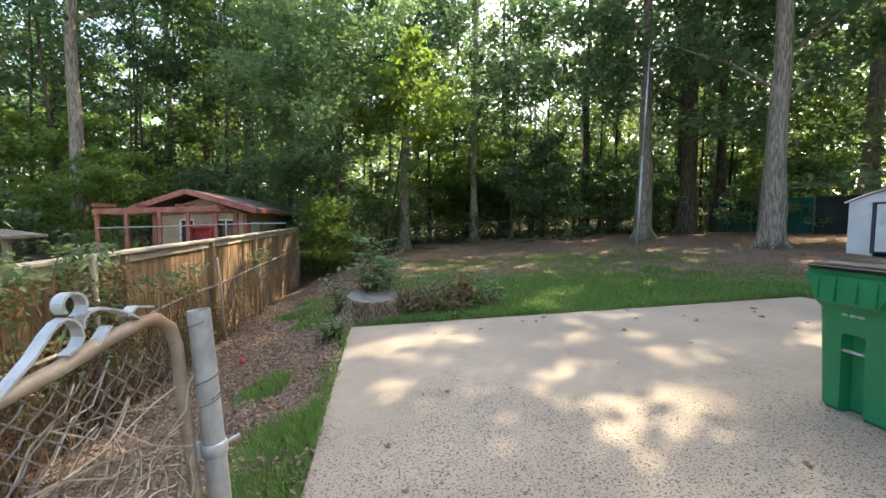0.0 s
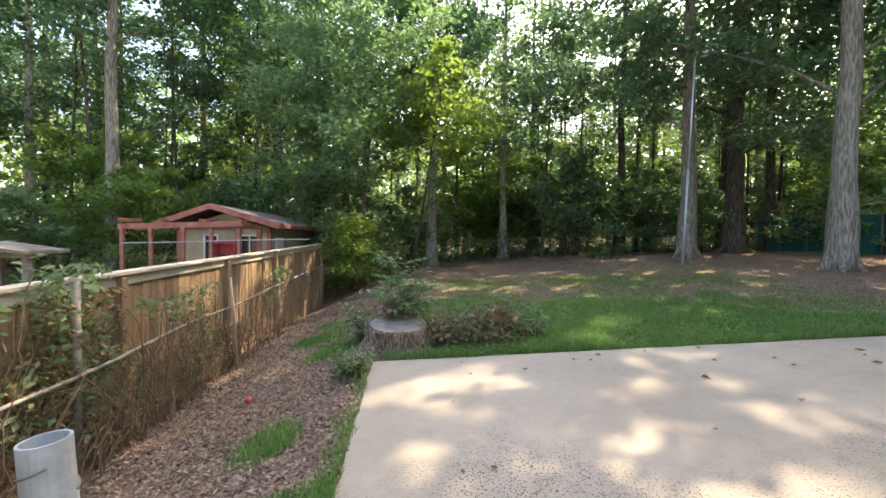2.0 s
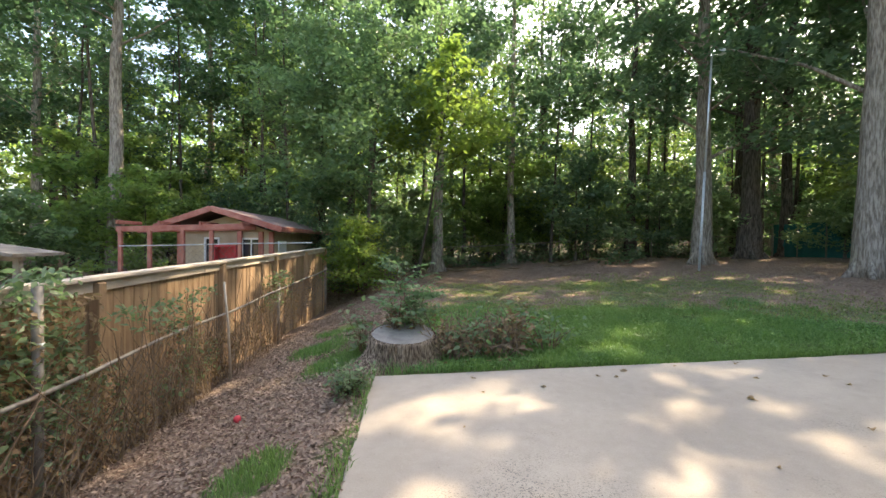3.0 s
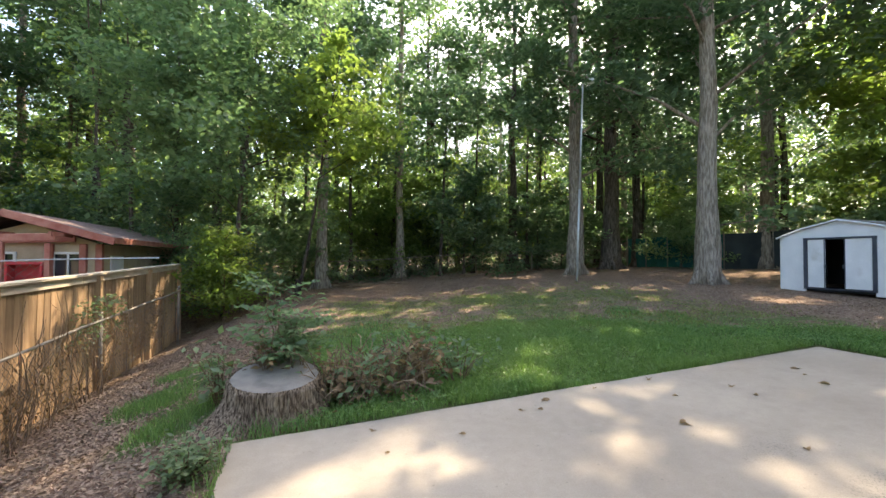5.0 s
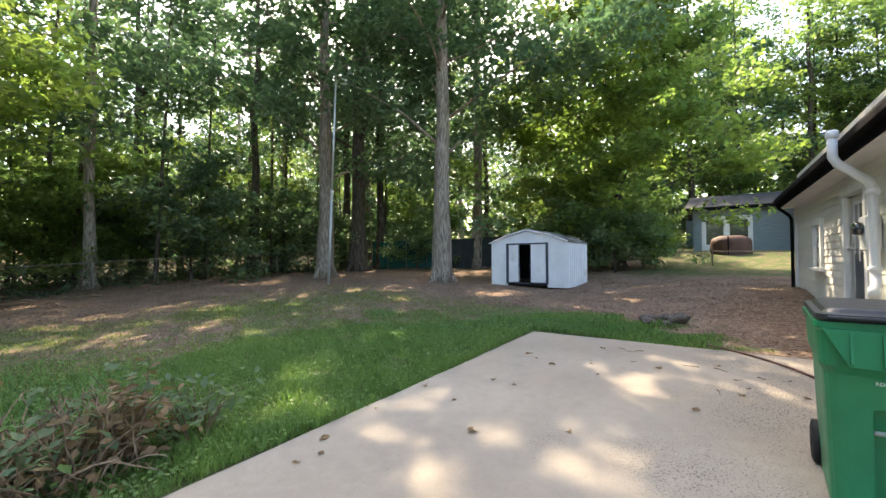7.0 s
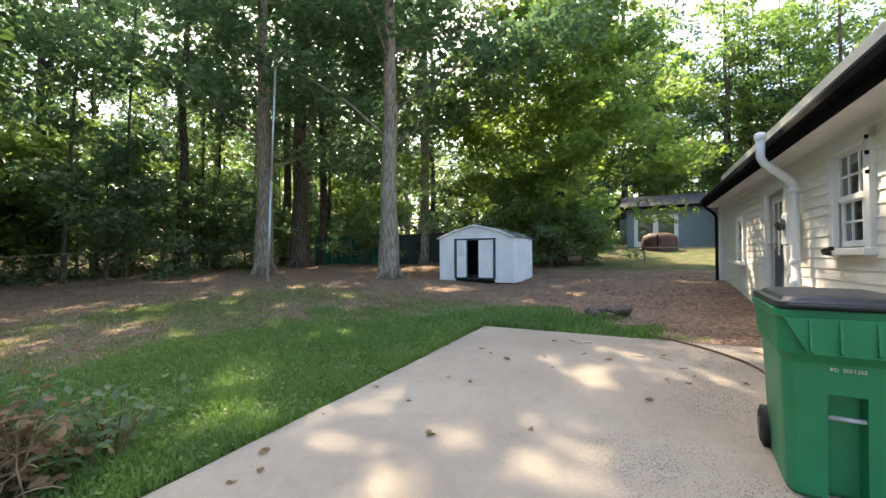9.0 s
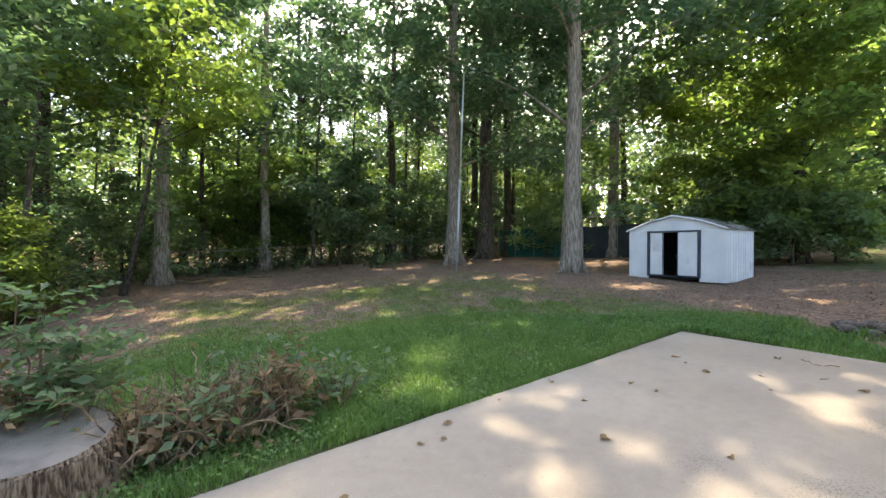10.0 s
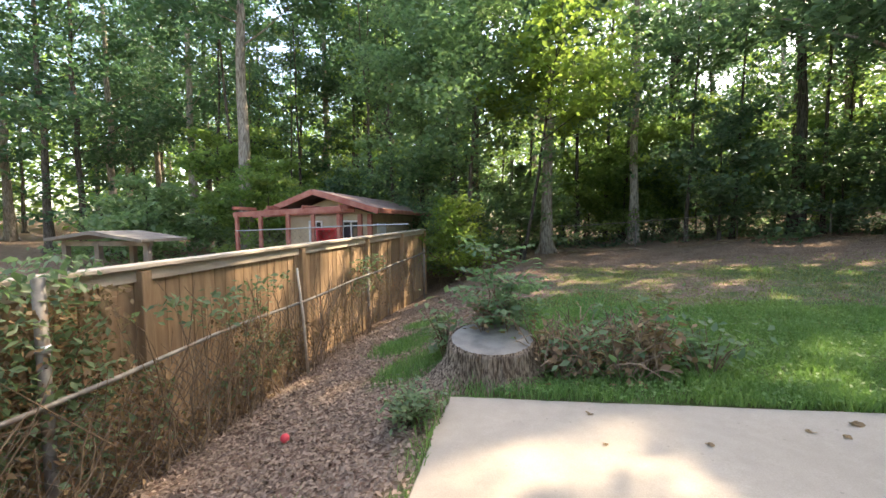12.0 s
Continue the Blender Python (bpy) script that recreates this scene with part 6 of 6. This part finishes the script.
for x in (-0.95, -0.2, 0.0, 0.9):
    part("post", box(Geo(), (x, -0.3 if x != 0.0 else 0.3, 0.12), (0.11, 0.11, 1.75), 0.008), WOOD_GREY, SHEL)
g = Geo()
prism(g, [(-1.1, 1.03), (-0.1, 1.16), (1.05, 1.0), (1.05, 1.06), (-0.1, 1.23), (-1.1, 1.09)], -0.6, 0.6)
part("roof", g, WOOD_GREY, SHEL)
part("beam", box(Geo(), (0, -0.3, 0.97), (2.0, 0.09, 0.1), 0.006), WOOD_GREY, SHEL)

# ---- the blue house further off ----
BLUE = thing("house", (30.0, 1.0, 1.75), 0, "distant blue-grey house with white french doors", "house")
BLUE.matrix_basis = BLUE.matrix_basis @ Matrix.Diagonal((1, 1, 0.9, 1))
g = Geo()
for c, s in (((0.1, -1.2, 1.4), (0.2, 5.2, 2.9)), ((0.1, 3.95, 1.4), (0.2, 0.5, 2.9)), ((0.1, 2.55, 2.55), (0.2, 2.5, 0.6)), ((4.0, 4.1, 1.4), (7.8, 0.2, 2.9)), ((4.0, -3.7, 1.4), (7.8, 0.2, 2.9)), ((8.0, 0.7, 1.4), (0.2, 9, 2.9))):
    box(g, c, s, 0.01)
part("wall", g, BLUE_WALL, BLUE)
for i in range(13):
    for ya, yb in ((-3.8, 1.35), (3.75, 4.2)):
        part("siding_board", box(Geo(), (-0.012, (ya + yb) / 2, 0.1 + i * 0.21), (0.03, yb - ya, 0.205), 0.008), BLUE_WALL, BLUE)
g = Geo()
prism(g, [(-0.5, 2.75), (4.0, 4.1), (8.5, 2.75), (8.5, 2.9), (4.0, 4.25), (-0.5, 2.95)], -4.2, 4.6)
part("roof", g, SHINGLE_DARK, BLUE)
part("fascia", box(Geo(), (-0.52, 0.2, 2.83), (0.04, 8.8, 0.2), 0.01), FASCIA, BLUE)
fd = part("french_door", box(Geo(), (0.12, 2.55, 1.15), (0.08, 2.2, 2.1), 0.01), DARK_INSIDE, BLUE)
for y in (1.44, 2.55, 3.66):
    part("frame", box(Geo(), (0.0, y, 1.15), (0.12, 0.22 if y != 2.55 else 0.3, 2.2), 0.01), WHITE_PAINT, fd)
for z in (0.28, 2.22):
    part("frame", box(Geo(), (-0.002, 2.55, z), (0.12, 2.4, 0.26 if z > 1 else 0.5), 0.01), WHITE_PAINT, fd)
for y in (2.0, 3.1):
    part("pane", box(Geo(), (0.06, y, 1.25), (0.02, 0.85, 1.7), 0.002), GLASS, fd)
WING = thing("house_wing", (27.0, -1.7, 1.5), 0, "dark grey wing of the distant house", "house")
g = Geo()
for c, s in (((2.0, 1.45, 1.3), (4.0, 0.15, 2.7)), ((0.05, -0.6, 1.3), (0.15, 4.0, 2.7))):
    box(g, c, s, 0.01)
part("wall", g, BLUE_WALL, WING)
part("roof", prism(Geo(), [(1.9, 2.6), (-0.8, 3.5), (-3.2, 2.6), (-3.2, 2.75), (-0.8, 3.66), (1.9, 2.75)], -0.4, 4.0, Matrix(((0, 1, 0, 0), (1, 0, 0, 0), (0, 0, 1, 0), (0, 0, 0, 1)))), SHINGLE_DARK, WING)
for x, y, lab in ((26.8, 3.35, "large brown fabric-covered patio set"),):
    g = Geo()
    verts, faces = [], []
    for i in range(9):
        t = i / 8
        for k in range(28):
            a = 2 * math.pi * k / 28
            r = (1.15 if i < 7 else 1.15 * (0.9 if i == 7 else 0.55)) * (1 + 0.03 * math.sin(k * 2.4 + i))
            verts.append((r * 0.62 * math.cos(a), r * 0.77 * math.sin(a), -0.45 + 1.37 * t ** 0.85))
    for i in range(8):
        for k in range(28):
            a, b = i * 28 + k, i * 28 + (k + 1) % 28
            faces.append((a, b, b + 28, a + 28))
    faces.append(tuple(8 * 28 + k for k in range(28)))
    cov = thing("covered_patio_set", (x, y, hz(x, y)), 0, lab, "cover")
    part("cover", g.add(verts, faces), BROWN_COVER, cov, smooth=True)
    part("strap", box(Geo(), (-0.735, 0.1, 0.4), (0.02, 0.06, 0.9), 0.004), FASCIA, cov)

# ---- grass, litter and fallen wood ----
rgz = np.random.default_rng(61)


def scatter(n, xa, xb, ya, yb, want):
    x, y = rgz.uniform(xa, xb, n), rgz.uniform(ya, yb, n)
    ok = want(x, y) & ~((x > SLAB[0] + 0.02) & (x < SLAB[1] - 0.02) & (y < SLAB[3] - 0.02))
    ok &= (x - SC[0]) ** 2 + (y - SC[1]) ** 2 > 0.16
    return x[ok], y[ok]


def blades(x, y, h, w):
    n = len(x)
    z = height(x, y) - 0.01
    a = rgz.uniform(0, 2 * math.pi, n)
    hh = h * rgz.uniform(0.45, 1.25, n) * (0.85 + 0.45 * np.sin(x * 5.3 + 1.7 * y) * np.sin(y * 4.7 - 2.1 * x))
    lean = rgz.uniform(0.15, 0.75, n) * hh
    b = rgz.uniform(0, 2 * math.pi, n)
    dx, dy = np.cos(a) * w, np.sin(a) * w
    p0 = np.stack([x - dx, y - dy, z], 1)
    p1 = np.stack([x + dx, y + dy, z], 1)
    mx, my = x + np.cos(b) * lean * 0.4, y + np.sin(b) * lean * 0.4
    p2 = np.stack([mx + dx * 0.8, my + dy * 0.8, z + hh * 0.6], 1)
    p3 = np.stack([mx - dx * 0.8, my - dy * 0.8, z + hh * 0.6], 1)
    p4 = np.stack([x + np.cos(b) * lean, y + np.sin(b) * lean, z + hh * 0.9], 1)
    v = np.stack([p0, p1, p2, p3, p4], 1).reshape(-1, 3)
    k = np.arange(n)[:, None] * 5
    return v, np.concatenate([k + np.array([[0, 1, 2]]), k + np.array([[0, 2, 3]]), k + np.array([[3, 2, 4]])])


x1_, y1_ = scatter(190000, -1.2, 6.5, 2.0, 9.0, lambda x, y: lawn(x, y) * (0.8 + 0.2 * np.sin(x * 2.3 + y) * np.sin(y * 2.9 - x)) > rgz.uniform(0.35, 0.95, len(x)))
x2_, y2_ = scatter(150000, 0.5, 12.0, 6.0, 17.0, lambda x, y: lawn(x, y) * (0.75 + 0.25 * np.sin(x * 1.9 + y) * np.sin(y * 2.3 - x)) > rgz.uniform(0.35, 1.0, len(x)))
x4_, y4_ = scatter(50000, 7.2, 10.5, 2.8, 6.2, lambda x, y: lawn(x, y) * (0.75 + 0.25 * np.sin(x * 3.3 + y) * np.sin(y * 3.7 - x)) > rgz.uniform(0.35, 1.0, len(x)))
x2_, y2_ = np.concatenate([x2_, x4_]), np.concatenate([y2_, y4_])
lush = lawn(x2_, y2_) > rgz.uniform(0.50, 0.85, len(x2_))
va, fa = blades(x1_, y1_, 0.12, 0.0034)
vb, fb = blades(x2_[lush], y2_[lush], 0.10, 0.0075)
v, f = np.concatenate([va, vb]), np.concatenate([fa, fb + len(va)])
x5_, y5_ = scatter(120000, 0.6, 13.0, 7.5, 17.5, lambda x, y: lawn(x, y) * (0.75 + 0.25 * np.sin(x * 1.4 - y) * np.sin(y * 1.7 + x)) > rgz.uniform(0.10, 0.75, len(x)))
vc, fc = blades(np.concatenate([x2_[~lush], x5_]), np.concatenate([y2_[~lush], y5_]), 0.05, 0.008)
tagged(part("dry_grass", None, GRASS_DRY, me=cloud_mesh("dry_grass", vc, fc)), "thin straw-coloured grass over bare soil", "grass", kind="stuff")
tagged(part("grass", None, GRASS, me=cloud_mesh("grass", v, f)), "short uneven green lawn grass", "grass", kind="stuff")
x3_, y3_ = scatter(60000, 0.9, 9.0, 5.0, 11.0, lambda x, y: lawn(x, y) > rgz.uniform(0.5, 1.1, len(x)))
v, f = leaf_arrays(rgz, np.stack([x3_, y3_, height(x3_, y3_) + rgz.uniform(0.03, 0.085, len(x3_))], 1), 0.028, 0.8, 0.75)
tagged(part("clover", None, GRASS, me=cloud_mesh("clover", v, f)), "low broad-leaved clover growing through the lawn", "clover", kind="stuff")
# taller tufts along the patio's edge
ex = rgz.uniform(0.9, 7.2, 5200)
ex = ex[(ex > 2.3) | (rgz.random(5200) < 0.3)]
ey = SLAB[3] + np.abs(rgz.normal(size=len(ex))) * 0.12
lx = SLAB[0] - np.abs(rgz.normal(size=2600)) * 0.10
ly = rgz.uniform(2.0, 3.7, 2600)
v, f = blades(np.concatenate([ex, lx]), np.concatenate([ey, ly]), 0.085, 0.004)
tagged(part("edge_grass", None, GRASS, me=cloud_mesh("edge_grass", v, f)), "ragged taller grass along the concrete's edge", "grass", kind="stuff")
# fallen leaves
x1_, y1_ = scatter(70000, -1.95, 0.6, 0.5, 13.0, lambda x, y: lawn(x, y) < rgz.uniform(0.3, 1.0, len(x)))
x2_, y2_ = scatter(26000, -1.5, 17.0, 6.5, 22.0, lambda x, y: lawn(x, y) < rgz.uniform(0.15, 0.8, len(x)))
x3_, y3_ = scatter(22000, 7.3, 16.0, 2.0, 9.0, lambda x, y: (lawn(x, y) < rgz.uniform(0.15, 0.9, len(x))) & (rgz.random(len(x)) < 0.5 + 0.5 * np.sin(x * 1.3 + y) * np.sin(y * 1.9 - x * 0.7) + 0.25 * np.sin(x * 4.1)))
x, y = np.concatenate([x1_, x2_, x3_]), np.concatenate([y1_, y2_, y3_])
v, f = leaf_arrays(rgz, np.stack([x, y, height(x, y) + rgz.uniform(0.004, 0.03, len(x))], 1), 0.040, 0.9, 0.46)
tagged(part("leaf_litter", None, LITTER, me=cloud_mesh("leaf_litter", v, f)), "carpet of fallen brown leaves", "leaf litter", kind="stuff")
for i in range(16):
    x, y = rl.uniform(0, 15), rl.uniform(19.5, 21.2)
    ob = part("fallen_branch", tube(Geo(), branch_points(rl, (0, 0, 0.03), (rl.uniform(0.8, 2.0), rl.uniform(-0.4, 0.4), rl.uniform(0.05, 0.3)), 0, 6, 0.08), [0.035, 0.03, 0.026, 0.02, 0.014, 0.008], 7), TWIG, smooth=True)
    ob.matrix_basis = pose(x, y, hz(x, y), 0, 0, rl.uniform(-40, 40))
    tagged(ob, "bleached fallen branch at the wood's edge", "branch", "fallen branches")
